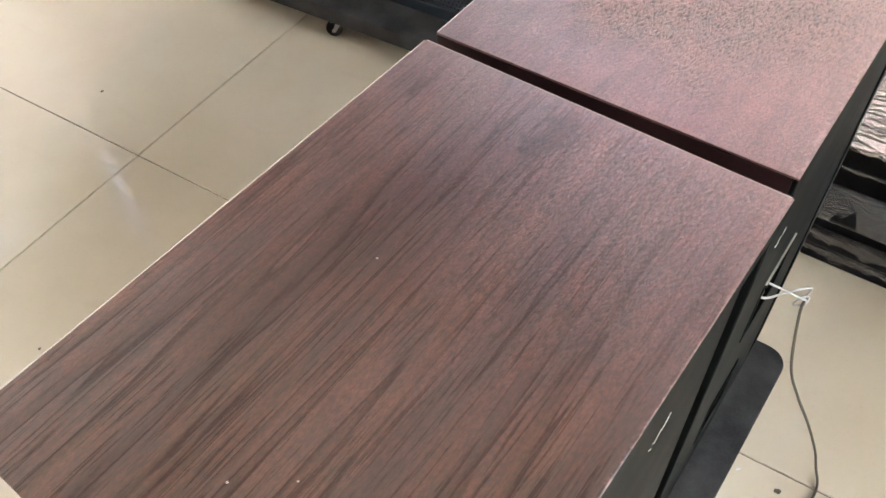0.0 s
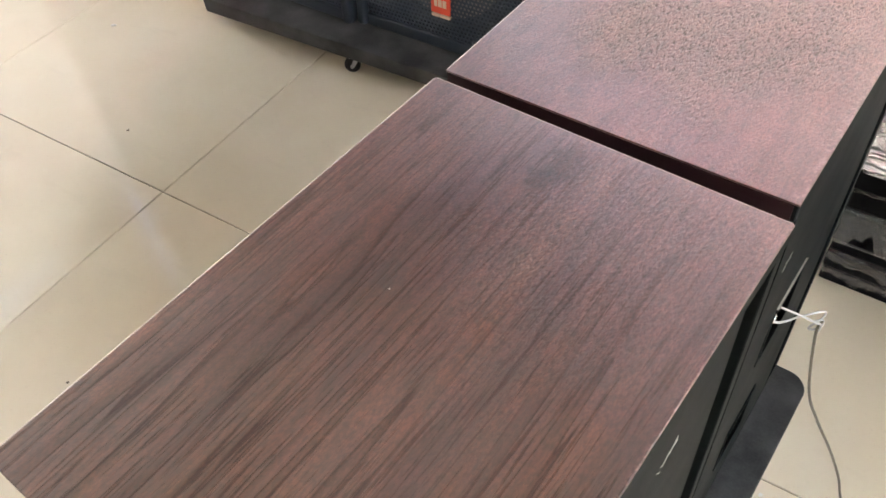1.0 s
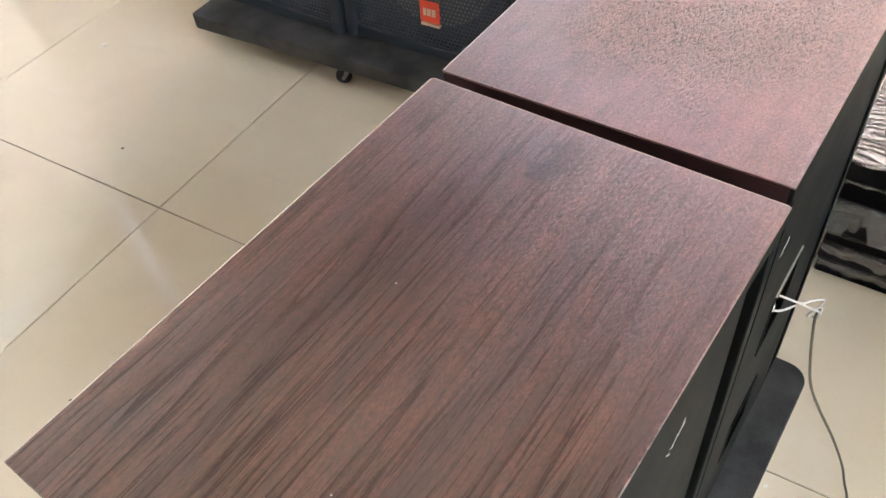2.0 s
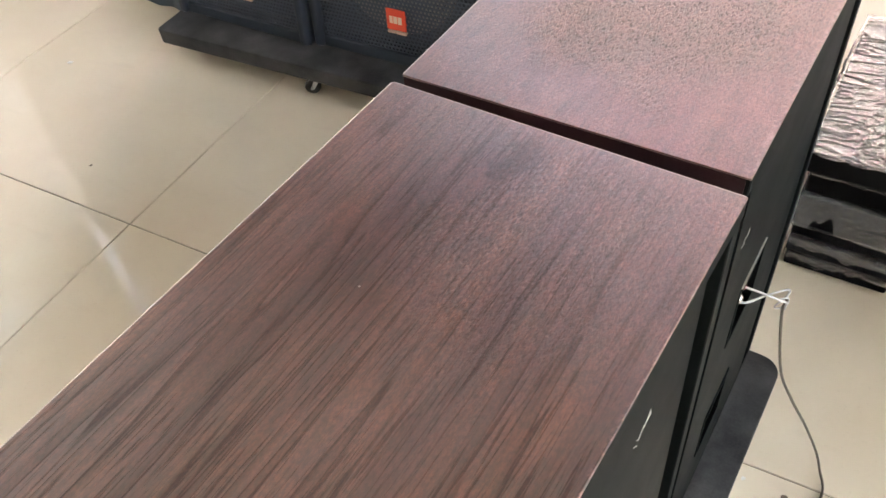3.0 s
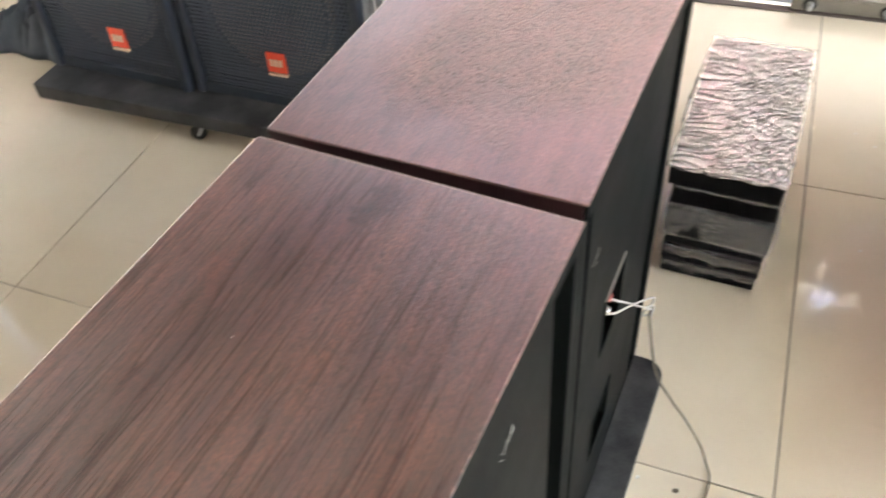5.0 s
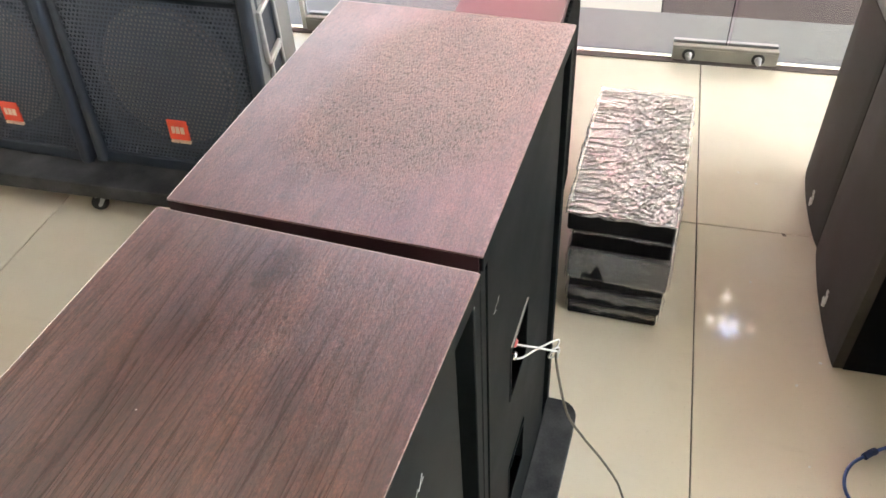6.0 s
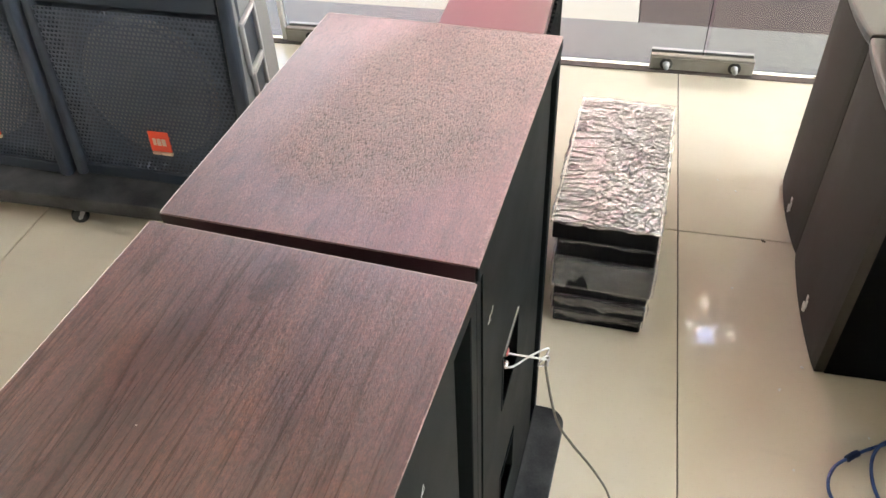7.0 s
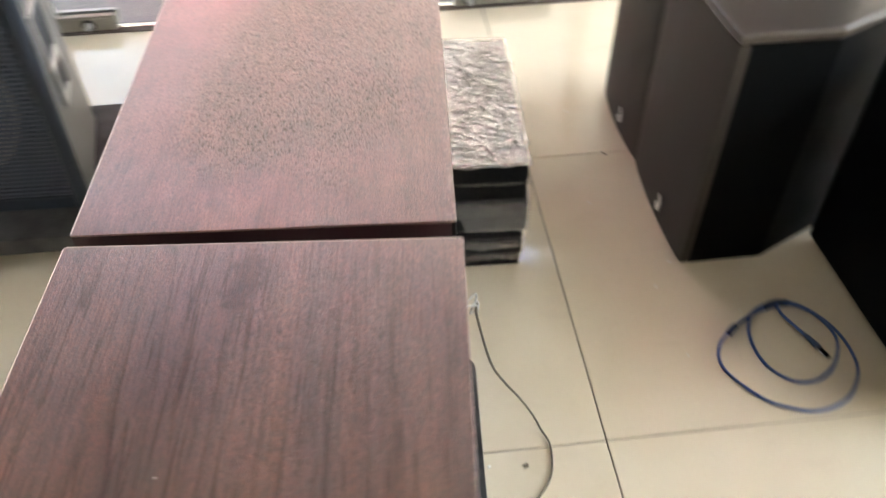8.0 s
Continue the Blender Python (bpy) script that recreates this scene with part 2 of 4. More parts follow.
GREY_SIDE = worn("grey_speaker_side", (0.17, 0.17, 0.175), (0.22, 0.22, 0.22), 0.4, 0.55, 8, 0.0006, 420)
STEEL = worn("brushed_steel", (0.30, 0.285, 0.255), (0.25, 0.235, 0.21), 0.45, 0.6, 25, 0, 300, 0.4)
CHROME = worn("chrome", (0.75, 0.75, 0.76), (0.5, 0.5, 0.5), 0.12, 0.3, 30, 0, 300, 1.0)
HANDLE = worn("satin_grey_metal", (0.52, 0.52, 0.53), (0.40, 0.40, 0.41), 0.35, 0.5, 20, 0, 300, 0.6)
RED = worn("orange_red_plastic", (0.78, 0.075, 0.03), (0.70, 0.06, 0.025), 0.35, 0.45, 12)
PALE = worn("pale_print", (0.75, 0.55, 0.42), (0.68, 0.5, 0.38), 0.5, 0.6, 12)
TERMINAL = worn("red_terminal", (0.30, 0.04, 0.035), (0.22, 0.03, 0.03), 0.4, 0.5, 30)
WIRE = worn("clear_sheathed_wire", (0.46, 0.45, 0.44), (0.30, 0.29, 0.28), 0.25, 0.4, 60)
CABLE = worn("grey_brown_cable", (0.075, 0.062, 0.045), (0.11, 0.092, 0.07), 0.45, 0.6, 40)
BARK = worn("tree_bark", (0.09, 0.07, 0.05), (0.15, 0.12, 0.09), 0.85, 0.95, 8, 0.004, 40)
LEAF = worn("tree_leaves", (0.045, 0.085, 0.020), (0.10, 0.15, 0.035), 0.45, 0.6, 3)
BLUE = worn("blue_cable", (0.040, 0.085, 0.26), (0.06, 0.125, 0.36), 0.25, 0.4, 40)
DARKBLUE = worn("dark_blue_plastic", (0.015, 0.03, 0.09), (0.02, 0.045, 0.13), 0.4, 0.5, 40)
FRONT = worn("brown_grey_cloth", (0.034, 0.028, 0.0245), (0.060, 0.049, 0.042), 0.6, 0.75, 10, 0.0005, 700, 0.0, 0.25)
CABTOP = worn("brown_black_top", (0.055, 0.045, 0.04), (0.085, 0.07, 0.062), 0.28, 0.4, 9, 0.0003, 500)
SCUFF = worn("white_scuff", (0.8, 0.8, 0.78), (0.65, 0.65, 0.62), 0.6, 0.7, 60)
CARTON = worn("black_carton", (0.0022, 0.0022, 0.003), (0.0045, 0.0045, 0.005), 0.5, 0.65, 12, 0, 300, 0.0, 0.08)
CLOTH = worn("blue_grey_cloth", (0.05, 0.065, 0.085), (0.10, 0.125, 0.155), 0.85, 0.95, 10, 0.0008, 500)
GRANITE = worn("speckled_granite", (0.085, 0.085, 0.078), (0.036, 0.038, 0.036), 0.4, 0.55, 40, 0, 180)
SILL = worn("pink_grey_stone", (0.16, 0.13, 0.12), (0.11, 0.09, 0.083), 0.7, 0.85, 30, 0, 300, 0.0, 0.15)
STREET = worn("grey_street", (0.16, 0.155, 0.145), (0.22, 0.21, 0.20), 0.8, 0.9, 1.0)
PAVING = worn("red_brown_paving", (0.034, 0.021, 0.018), (0.052, 0.033, 0.028), 0.7, 0.85, 3, 0.0006, 90, 0.0, 0.2)
BEIGE = worn("beige_paving", (0.30, 0.26, 0.205), (0.36, 0.31, 0.25), 0.7, 0.85, 3, 0.0006, 90, 0.0, 0.2)
CEILING = worn("ceiling_paint", (0.24, 0.235, 0.23), (0.20, 0.195, 0.19), 0.85, 0.9, 1.5)
PLASTER = worn("white_plaster", (0.80, 0.78, 0.74), (0.74, 0.72, 0.68), 0.8, 0.9, 1.5, 0.001, 60)
DIRT = worn("dust_crumb", (0.10, 0.08, 0.06), (0.2, 0.16, 0.12), 0.8, 0.9, 100)
PALEPOST = worn("pale_metal_post", (0.70, 0.69, 0.66), (0.62, 0.61, 0.58), 0.4, 0.5, 12)
PEARL = worn("pale_edge_band", (0.62, 0.52, 0.46), (0.45, 0.36, 0.32), 0.4, 0.6, 60)


# ---- building helpers ----
def mesh_object(name, bm, mat, smooth=False):
    me = bpy.data.meshes.new(name)
    bm.to_mesh(me)
    bm.free()
    for m in mat if isinstance(mat, (list, tuple)) else (mat,):
        me.materials.append(m)
    if smooth:
        for p in me.polygons:
            p.use_smooth = True
    return new(name, me)


def part(name, bm, mat, parent, label="", smooth=False):
    ob = mesh_object(name, bm, mat, smooth)
    ob.parent = parent
    if label:
        tagged(ob, label)
    return ob


def empty(name, m, label, category, group="", kind=""):
    ob = new(name)
    ob.empty_display_size = 0.05
    ob.matrix_world = m
    return tagged(ob, label, category, group, kind)


def add_box(bm, lo, hi, bevel=0.0, seg=2):
    """Adds a box between two corners, with bevelled edges."""
    r = bmesh.ops.create_cube(bm, size=1)
    for v in r["verts"]:
        v.co = Vector([a + (c + 0.5) * (b - a) for a, b, c in zip(lo, hi, v.co)])
    if bevel:
        edges = list({e for v in r["verts"] for e in v.link_edges})
        bmesh.ops.bevel(bm, geom=edges, offset=bevel, segments=seg, affect="EDGES", profile=0.5)
    return bm


def box(lo, hi, bevel=0.0, seg=2):
    return add_box(bmesh.new(), lo, hi, bevel, seg)


def prism(outline, z0, z1, bevel=0.0, seg=2):
    """Stands an outline (x, y) up from z0 to z1."""
    bm = bmesh.new()
    face = bm.faces.new([bm.verts.new((x, y, z0)) for x, y in outline])
    up = bmesh.ops.extrude_face_region(bm, geom=[face])
    bmesh.ops.translate(bm, vec=(0, 0, z1 - z0), verts=[g for g in up["geom"] if isinstance(g, bmesh.types.BMVert)])
    bmesh.ops.recalc_face_normals(bm, faces=bm.faces)
    if bevel:
        flat = [e for e in bm.edges if abs(e.verts[0].co.z - e.verts[1].co.z) < 1e-6]
        bmesh.ops.bevel(bm, geom=flat, offset=bevel, segments=seg, affect="EDGES", profile=0.5)
    return bm


def rounded(x0, y0, x1, y1, r, n=6):
    """A rectangle's outline with round corners."""
    pts = []
    for cx, cy, a0 in ((x1 - r, y1 - r, 0), (x0 + r, y1 - r, 90), (x0 + r, y0 + r, 180), (x1 - r, y0 + r, 270)):
        for i in range(n + 1):
            a = radians(a0 + 90 * i / n)
            pts.append((cx + r * math.cos(a), cy + r * math.sin(a)))
    return pts


def add_cylinder(bm, a, b, r, n=16, r2=None):
    a, b = Vector(a), Vector(b)
    m = Matrix.Translation((a + b) / 2) @ (b - a).to_track_quat("Z", "Y").to_matrix().to_4x4()
    bmesh.ops.create_cone(bm, cap_ends=True, segments=n, radius1=r, radius2=r if r2 is None else r2, depth=(b - a).length, matrix=m)
    return bm


def tube(points, r, n=8, steps=8, closed=False):
    """A round cord through points (Catmull-Rom)."""
    p = [Vector(q) for q in points]
    path = []
    for i in range(len(p) - 1):
        a, b, c, d = p[max(i - 1, 0)], p[i], p[i + 1], p[min(i + 2, len(p) - 1)]
        for k in range(steps):
            t = k / steps
            path.append(0.5 * (2 * b + (c - a) * t + (2 * a - 5 * b + 4 * c - d) * t * t + (3 * b - a - 3 * c + d) * t ** 3))
    path.append(p[-1])
    bm, rings = bmesh.new(), []
    for i, q in enumerate(path):
        way = (path[min(i + 1, len(path) - 1)] - path[max(i - 1, 0)]).normalized()
        side = way.cross(Vector((0.13, 0.29, 0.95))).normalized()
        other = way.cross(side)
        rings.append([bm.verts.new(q + r * (math.cos(2 * math.pi * k / n) * side + math.sin(2 * math.pi * k / n) * other)) for k in range(n)])
    for a, b in zip(rings, rings[1:]):
        for k in range(n):
            bm.faces.new((a[k], a[(k + 1) % n], b[(k + 1) % n], b[k]))
    bm.faces.new(rings[0]), bm.faces.new(rings[-1])
    bmesh.ops.recalc_face_normals(bm, faces=bm.faces)
    return bm


def lathe(profile, n=40):
    """Turns a profile (radius, height) about z."""
    bm, rings = bmesh.new(), []
    for r, z in profile:
        rings.append([bm.verts.new((r * math.cos(2 * math.pi * k / n), r * math.sin(2 * math.pi * k / n), z)) for k in range(n)])
    for a, b in zip(rings, rings[1:]):
        for k in range(n):
            bm.faces.new((a[k], a[(k + 1) % n], b[(k + 1) % n], b[k]))
    bm.faces.new(rings[-1])
    return bm


def moved(bm, m):
    bmesh.ops.transform(bm, matrix=m, verts=bm.verts)
    return bm


# ---- the room ----
GLASS_Y = 1.585
X0, X1, Y0, CEIL = -5.0, 3.4, -7.0, 4.3


def structure(name, bm, mat, label, category):
    return tagged(mesh_object(name, bm, mat), label, category, kind="structure")


floor = structure("floor", box((X0, Y0, -0.06), (X1, GLASS_Y + 0.02, -0.004)), GROUT, "polished cream floor tiles with thin dark joints", "floor")
# unseen side windows, added to light the floor from both sides
for side_name, xa, xb, number, back, sill in (("west", X0 - 0.2, X0, 6, -2.2, 0.8), ("east", X1, X1 + 0.2, 7, -4.5, 0.3)):
    wall = box((xa, Y0, -0.06), (xb, back, CEIL))
    add_box(wall, (xa, back, -0.06), (xb, GLASS_Y, sill))
    structure("wall_" + side_name, wall, PLASTER, "plain white plastered side wall, unseen, with an added window opening", "wall")
    side_pane = structure("window_%d" % number, box(((xa + xb) / 2 - 0.006, back + 0.002, sill + 0.002), ((xa + xb) / 2 + 0.006, GLASS_Y - 0.01, CEIL), 0.0015, 1), GLASS, "clear unseen side pane added to let in light", "window")
    side_pane.visible_shadow = False
structure("wall_south", box((X0 - 0.2, Y0 - 0.2, -0.06), (X1 + 0.2, Y0, CEIL)), PLASTER, "plain white plastered back wall", "wall")
structure("ceiling", box((X0 - 0.2, Y0 - 0.2, CEIL), (X1 + 0.2, GLASS_Y + 0.3, CEIL + 0.15)), CEILING, "plain grey ceiling", "ceiling")
# unseen eave, added to keep steep sky light off the tiles by the glass
structure("eave", box((X0 - 0.2, GLASS_Y + 0.301, CEIL), (X1 + 0.2, 2.3, CEIL + 0.12)), CEILING, "plain grey unseen eave, added to cut steep sky light at the glass", "eave")
structure("threshold", box((X0 - 0.2, GLASS_Y + 0.025, -0.1), (X1 + 0.2, 1.885, -0.002), 0.004), GRANITE, "speckled grey granite threshold outside the glass", "threshold")
structure("ground", box((-60, -60, -0.4), (60, 80, -0.105)), STREET, "grey street ground outside the glass front", "ground")
structure("pavement_2", box((-0.130, 1.89, -0.104), (9, 3.4, -0.014), 0.004), PAVING, "red-brown paved strip outside the glass front", "pavement")
structure("pavement_1", box((-9, 1.89, -0.104), (-0.133, 3.4, -0.012), 0.004), BEIGE, "beige paved strip outside the glass front", "pavement")

# pale red building across the street, in the sun
structure("backdrop", prism([(-7.2, 22), (-2.0, 22), (-2.0, 30), (-7.2, 30)], -0.1, 27.0, 0.05), FACADE, "far sunlit pale red building across the street", "building")
# unseen grey block, added so the left tiles don't mirror open sky
structure("backdrop_2", prism([(-72.0, 22.3), (-7.3, 22.3), (-7.3, 30), (-72.0, 30)], -0.1, 12.0, 0.05), FACADE_GREY, "unseen grey block added across the street to shape the reflections", "building")
# unseen block, added to screen bright sky behind the west window
structure("backdrop_4", prism([(-20.0, -40), (-13.0, -40), (-13.0, 22.2), (-20.0, 22.2)], -0.1, 10.0, 0.05), FACADE_GREY, "unseen low grey block added to hide bright sky beside the shop", "building")
# unseen tall block, added to cut sky reflection on the far right tiles
structure("backdrop_3", prism([(-1.9, 22.3), (34.0, 22.3), (34.0, 30), (-1.9, 30)], -0.1, 19.0, 0.05), FACADE_GREY, "unseen grey block added beside the red building to cut sky reflections", "building")


# trees on the street, mirrored in the polished tiles
def street_tree(x, y, height, crown, leaves, seed):
    """A tapered trunk with limbs under an uneven crown of single leaves. crown: half widths."""
    rng = random.Random(seed)
    ob = empty("street_tree", pose(x, y, -0.106), "leafy green street tree with gaps in its crown", "tree", "street trees")
    rx, ry, rz = crown
    fork = height - 1.5 * rz
    wood = add_cylinder(bmesh.new(), (0, 0, 0), (0.05, 0.02, fork), 0.11, 12, 0.07)
    tips = []
    for k in range(9):
        a = 2.4 * k + rng.uniform(-0.3, 0.3)
        tip = Vector((rx * 0.7 * math.cos(a), ry * 0.7 * math.sin(a), height - rz + rz * rng.uniform(-0.6, 0.7)))
        root = Vector((0.05, 0.02, fork * rng.uniform(0.86, 0.99)))
        add_cylinder(wood, root, tip, 0.045, 8, 0.012)
        tips += [root.lerp(tip, f) + Vector([rng.uniform(-0.25, 0.25) for _ in range(3)]) for f in (0.6, 0.85, 1.0, 1.15)]
    part("trunk", wood, BARK, ob, "grey-brown trunk with limbs")
    verts, faces = [], []
    for k in range(leaves):
        c = rng.choice(tips) + Vector((rng.gauss(0, rx * 0.2), rng.gauss(0, ry * 0.2), rng.gauss(0, rz * 0.2)))
        q = Euler([rng.uniform(-0.9, 0.9), rng.uniform(-0.9, 0.9), rng.uniform(0, 6.28)]).to_matrix()
        r = rng.uniform(0.04, 0.075)
        n0 = len(verts)
        verts += [c + q @ Vector(p) for p in ((-r, 0, 0), (0, -0.45 * r, 0.1 * r), (r, 0, -0.15 * r), (0, 0.45 * r, 0.1 * r))]
        faces.append((n0, n0 + 1, n0 + 2, n0 + 3))
    me = bpy.data.meshes.new("crown")
    me.from_pydata(verts, [], faces)
    me.materials.append(LEAF)
    new("crown", me).parent = ob


street_tree(-8.2, 5.0, 6.2, (1.7, 1.4, 1.5), 5200, 4)
street_tree(1.5, 5.6, 6.6, (1.5, 1.3, 1.4), 4200, 9)


def glow(name, colour, strength):
    m = material(name, (0.8, 0.8, 0.8), 0.4)
    b = m.node_tree.nodes["Principled BSDF"]
    b.inputs["Emission Color"].default_value, b.inputs["Emission Strength"].default_value = (*colour, 1), strength
    return m


# added lamp: stands in for an unknown source of bright specks in the tiles
LED, LED_BLUE = glow("white_led", (1.0, 0.98, 0.95), 6.5), glow("blue_white_led", (0.26, 0.48, 1.0), 7.0)
lamp = empty("speck_lamp", pose(2.3, 3.62, -0.105), "added grey lamp post whose bulbs give bright specks in the tiles", "lamp")
part("pole", add_cylinder(bmesh.new(), (0, 0, 0), (0, 0, 3.42), 0.04, 16, 0.03), HANDLE, lamp)
part("arm", add_cylinder(bmesh.new(), (0, 0, 3.38), (-1.80, 0, 3.36), 0.018, 10), HANDLE, lamp)
for x, y, drop in ((-1.72, -0.09, 0.03), (-1.64, -0.10, 0.02), (-1.55, -0.12, 0.02), (-1.42, -0.15, 0.03), (-1.60, 0.16, 0.03)):
    holder = part("lamp_holder", add_cylinder(bmesh.new(), (x, 0, 3.36), (x, y, 3.33), 0.008, 8), HANDLE, lamp)
    part("bulb", moved(lathe([(0.003, -0.014), (0.010, -0.009), (0.012, 0.0), (0.009, 0.010), (0.003, 0.014)], 14), pose(x, y, 3.33 - drop)), LED, holder, "small bright white bulb added for a mirrored speck", True)
panel = part("lamp_head", box((-1.63, -0.22, 3.325), (-1.55, -0.02, 3.350), 0.004), HANDLE, lamp)
part("diffuser", box((-1.620, -0.165, 3.319), (-1.562, -0.095, 3.3248), 0.001, 1), LED_BLUE, panel, "blue-white lit panel added for a mirrored blue patch")

# glass front: a door leaf between fixed panes
panes = ((-5.0, -3.15), (-3.14, -1.314), (-1.294, 0.066), (0.074, 1.60), (1.61, 3.4))
for i, (a, b) in enumerate(panes):
    pane = structure("window_%d" % (i + 1), box((a, GLASS_Y - 0.006, 0.003), (b, GLASS_Y + 0.006, CEIL), 0.0015, 1), GLASS, "tall frameless clear glass pane of the shop front", "window")
    pane.visible_shadow = False

structure("trim", box((X0, 1.548, 0.0005), (X1, 1.5765, 0.0045), 0.001, 1), SILL, "narrow dull pink-grey stone strip at the glass foot", "trim")


def patch_fitting(x0, x1, knobs):
    """A two-plate clamp at the foot of a glass leaf, with bolts."""
    ob = empty("patch_fitting", pose(x0, GLASS_Y, 0), "brushed steel patch fitting clamping the glass foot", "fitting", "glass patch fittings")
    w = x1 - x0
    part("plate", box((0, -0.030, 0.008), (w, -0.008, 0.056), 0.003), STEEL, ob)
    part("plate", box((0, 0.008, 0.008), (w, 0.024, 0.056), 0.003), STEEL, ob)
    part("cover_strip", box((0.002, -0.033, 0.047), (w - 0.002, -0.0305, 0.049)), STEEL, ob)
    for k in knobs:
        bolt = part("bolt", moved(lathe([(0.011, 0), (0.011, 0.004), (0.006, 0.006), (0.006, 0.016), (0.0085, 0.018), (0.0085, 0.025), (0.005, 0.028)], 20), pose(k, -0.031, 0.029, 90, 0, 0)), HANDLE, ob, "domed grey bolt head", True)
        # dark ring modelled in place of the shadow round each bolt
        part("shadow_ring", moved(lathe([(0.019, 0), (0.019, 0.002), (0.013, 0.004)], 24), pose(k, -0.0305, 0.029, 90, 0, 0)), RUBBER, bolt)
    return ob


patch_fitting(-0.089, 0.217, (0.048, 0.250))
patch_fitting(-1.29, -1.12, (0.09,))
structure("door_post", box((-1.312, GLASS_Y - 0.014, 0.001), (-1.296, GLASS_Y + 0.014, CEIL), 0.002, 1), PALEPOST, "slim pale post between the glass panes", "post")


# ---- veneered cabinets ----
def cabinet(m, width, depth, top, base, label, connector):
    """A tall cabinet: veneered top, black sides, a deep full-height vent at the end of one side."""
    ob = empty("loudspeaker_cabinet", m, label, "loudspeaker", "veneered cabinets in a row")
    w, d, t = width, depth, 0.020
    vent0, vent1 = d - 0.071, d - 0.019
    part("top_slab", box((-w, 0.0012, top - t), (0, d, top - 0.0021), 0.001, 1), SIDE, ob)
    part("end_strip", box((-w + 0.001, 0, top - t), (-0.004, 0.0010, top - 0.0024)), MAROON, ob, "dark maroon end edge")
    part("top_panel", box((-w, 0, top - 0.002), (0, d, top), 0.0009, 2), VENEER if connector else VENEER_STAINED, ob, "dark walnut veneered top with a worn pale edge")
    # pale strips: worn edges, with the bevel's bright glint put into the colour
    for lo, hi in (((-w - 0.0004, 0.002, top - 0.0016), (-w + 0.0010, d - 0.002, top + 0.0003)), ((-w + 0.002, d - 0.0010, top - 0.0016), (-0.002, d + 0.0004, top + 0.0003))):
        part("edge_band", box(lo, hi, 0.0005, 1), PEARL, ob, "thin worn edge with its bright glint put in as a pale strip")
    part("front_panel", box((-w, 0, base), (-w + 0.018, d, top - t - 0.0005), 0.001, 1), VENEER, ob)
    part("end_panel", box((-w + 0.0185, 0.001, base), (-0.003, 0.018, top - t - 0.0005), 0.001, 1), SIDE, ob)
    part("end_panel", box((-w + 0.0185, vent1, base), (-0.001, d - 0.001, top - t - 0.0005), 0.001, 1), SIDE, ob)
    part("bottom_panel", box((-w + 0.0185, 0.0185, base), (-0.001, vent1 - 0.0005, base + 0.018)), BLACK, ob)
    part("vent_wall", box((-w + 0.0185, vent0 - 0.015, base + 0.0185), (-0.0185, vent0, top - t - 0.0005)), BLACK, ob)
    holes = ((0.118, 0.436, 0.204, 0.534), (0.118, 0.170, 0.204, 0.268)) if connector else ()
    ys = sorted({0.0185, vent0} | {h[i] for h in holes for i in (0, 2)})
    zs = sorted({base + 0.0185, top - t - 0.0005} | {h[i] for h in holes for i in (1, 3)})
    side = bmesh.new()
    node = {(y, z): side.verts.new((-0.001, y, z)) for y in ys for z in zs}
    for y0, y1 in zip(ys, ys[1:]):
        for z0, z1 in zip(zs, zs[1:]):
            if not any(h[0] <= y0 and y1 <= h[2] and h[1] <= z0 and z1 <= h[3] for h in holes):
                side.faces.new((node[y0, z0], node[y1, z0], node[y1, z1], node[y0, z1]))
    sheet = bmesh.ops.extrude_face_region(side, geom=side.faces[:])
    bmesh.ops.translate(side, vec=(-0.017, 0, 0), verts=[g for g in sheet["geom"] if isinstance(g, bmesh.types.BMVert)])
    bmesh.ops.recalc_face_normals(side, faces=side.faces)
    part("side_panel", side, SIDE, ob, "smooth black side panel")
    for y0, z0, y1, z1 in holes:
        cup = part("connector_cup" if z0 > 0.4 else "handle_cup", box((-0.075, y0 - 0.004, z0 - 0.004), (-0.068, y1 + 0.004, z1 + 0.004)), BLACK, ob)
        rim = bmesh.new()
        for lo, hi in (((-0.068, y0 - 0.004, z0 - 0.004), (0.0005, y0, z1 + 0.004)), ((-0.068, y1, z0 - 0.004), (0.0005, y1 + 0.004, z1 + 0.004)), ((-0.068, y0, z0 - 0.004), (0.0005, y1, z0)), ((-0.068, y0, z1), (0.0015, y1, z1 + 0.004))):
            add_box(rim, lo, hi, 0.0006, 1)
        part("rim", rim, SIDE, cup)
        if z0 > 0.4:
            part("lip", box((-0.002, y0, z1 + 0.0042), (0.0010, y1, z1 + 0.0050)), STEEL, cup)
    if connector:
        for dz in (0.0, 0.026):
            post = moved(lathe([(0.004, -0.05), (0.004, 0.0), (0.0062, 0.001), (0.0062, 0.010), (0.0045, 0.012)], 16), pose(-0.014, 0.158, 0.474 + dz, 0, 90, 0))
            part("terminal", post, TERMINAL if dz else CHROME, ob, "red screw terminal" if dz else "bare metal screw terminal", True)
    return ob


cabinet(pose(-0.295, -0.255, 0, 0, 0, -5.0) @ pose(0, -0.458, 0), 0.330, 0.458, 0.801, 0.022,
        "tall cabinet with dark walnut veneered top and black vented side", False)
cabinet(pose(-0.298, -0.232, 0, 0, 0, -3.8), 0.326, 0.443, 0.798, 0.022,
        "tall veneered cabinet with a wired connector in its black side", True)


def base_board(m, w, d, h):
    return tagged(place(mesh_object("base_board", prism(rounded(0, 0, w, d, 0.035), 0.001, h, 0.002), BOARD), m), "black plywood base board with rounded corners under the cabinets", "board")


def place(ob, m):
    ob.matrix_world = m
    return ob


base_board(pose(-0.298, -0.232, 0, 0, 0, -3.8) @ pose(-0.40, -0.60, 0), 0.458, 1.04, 0.021)


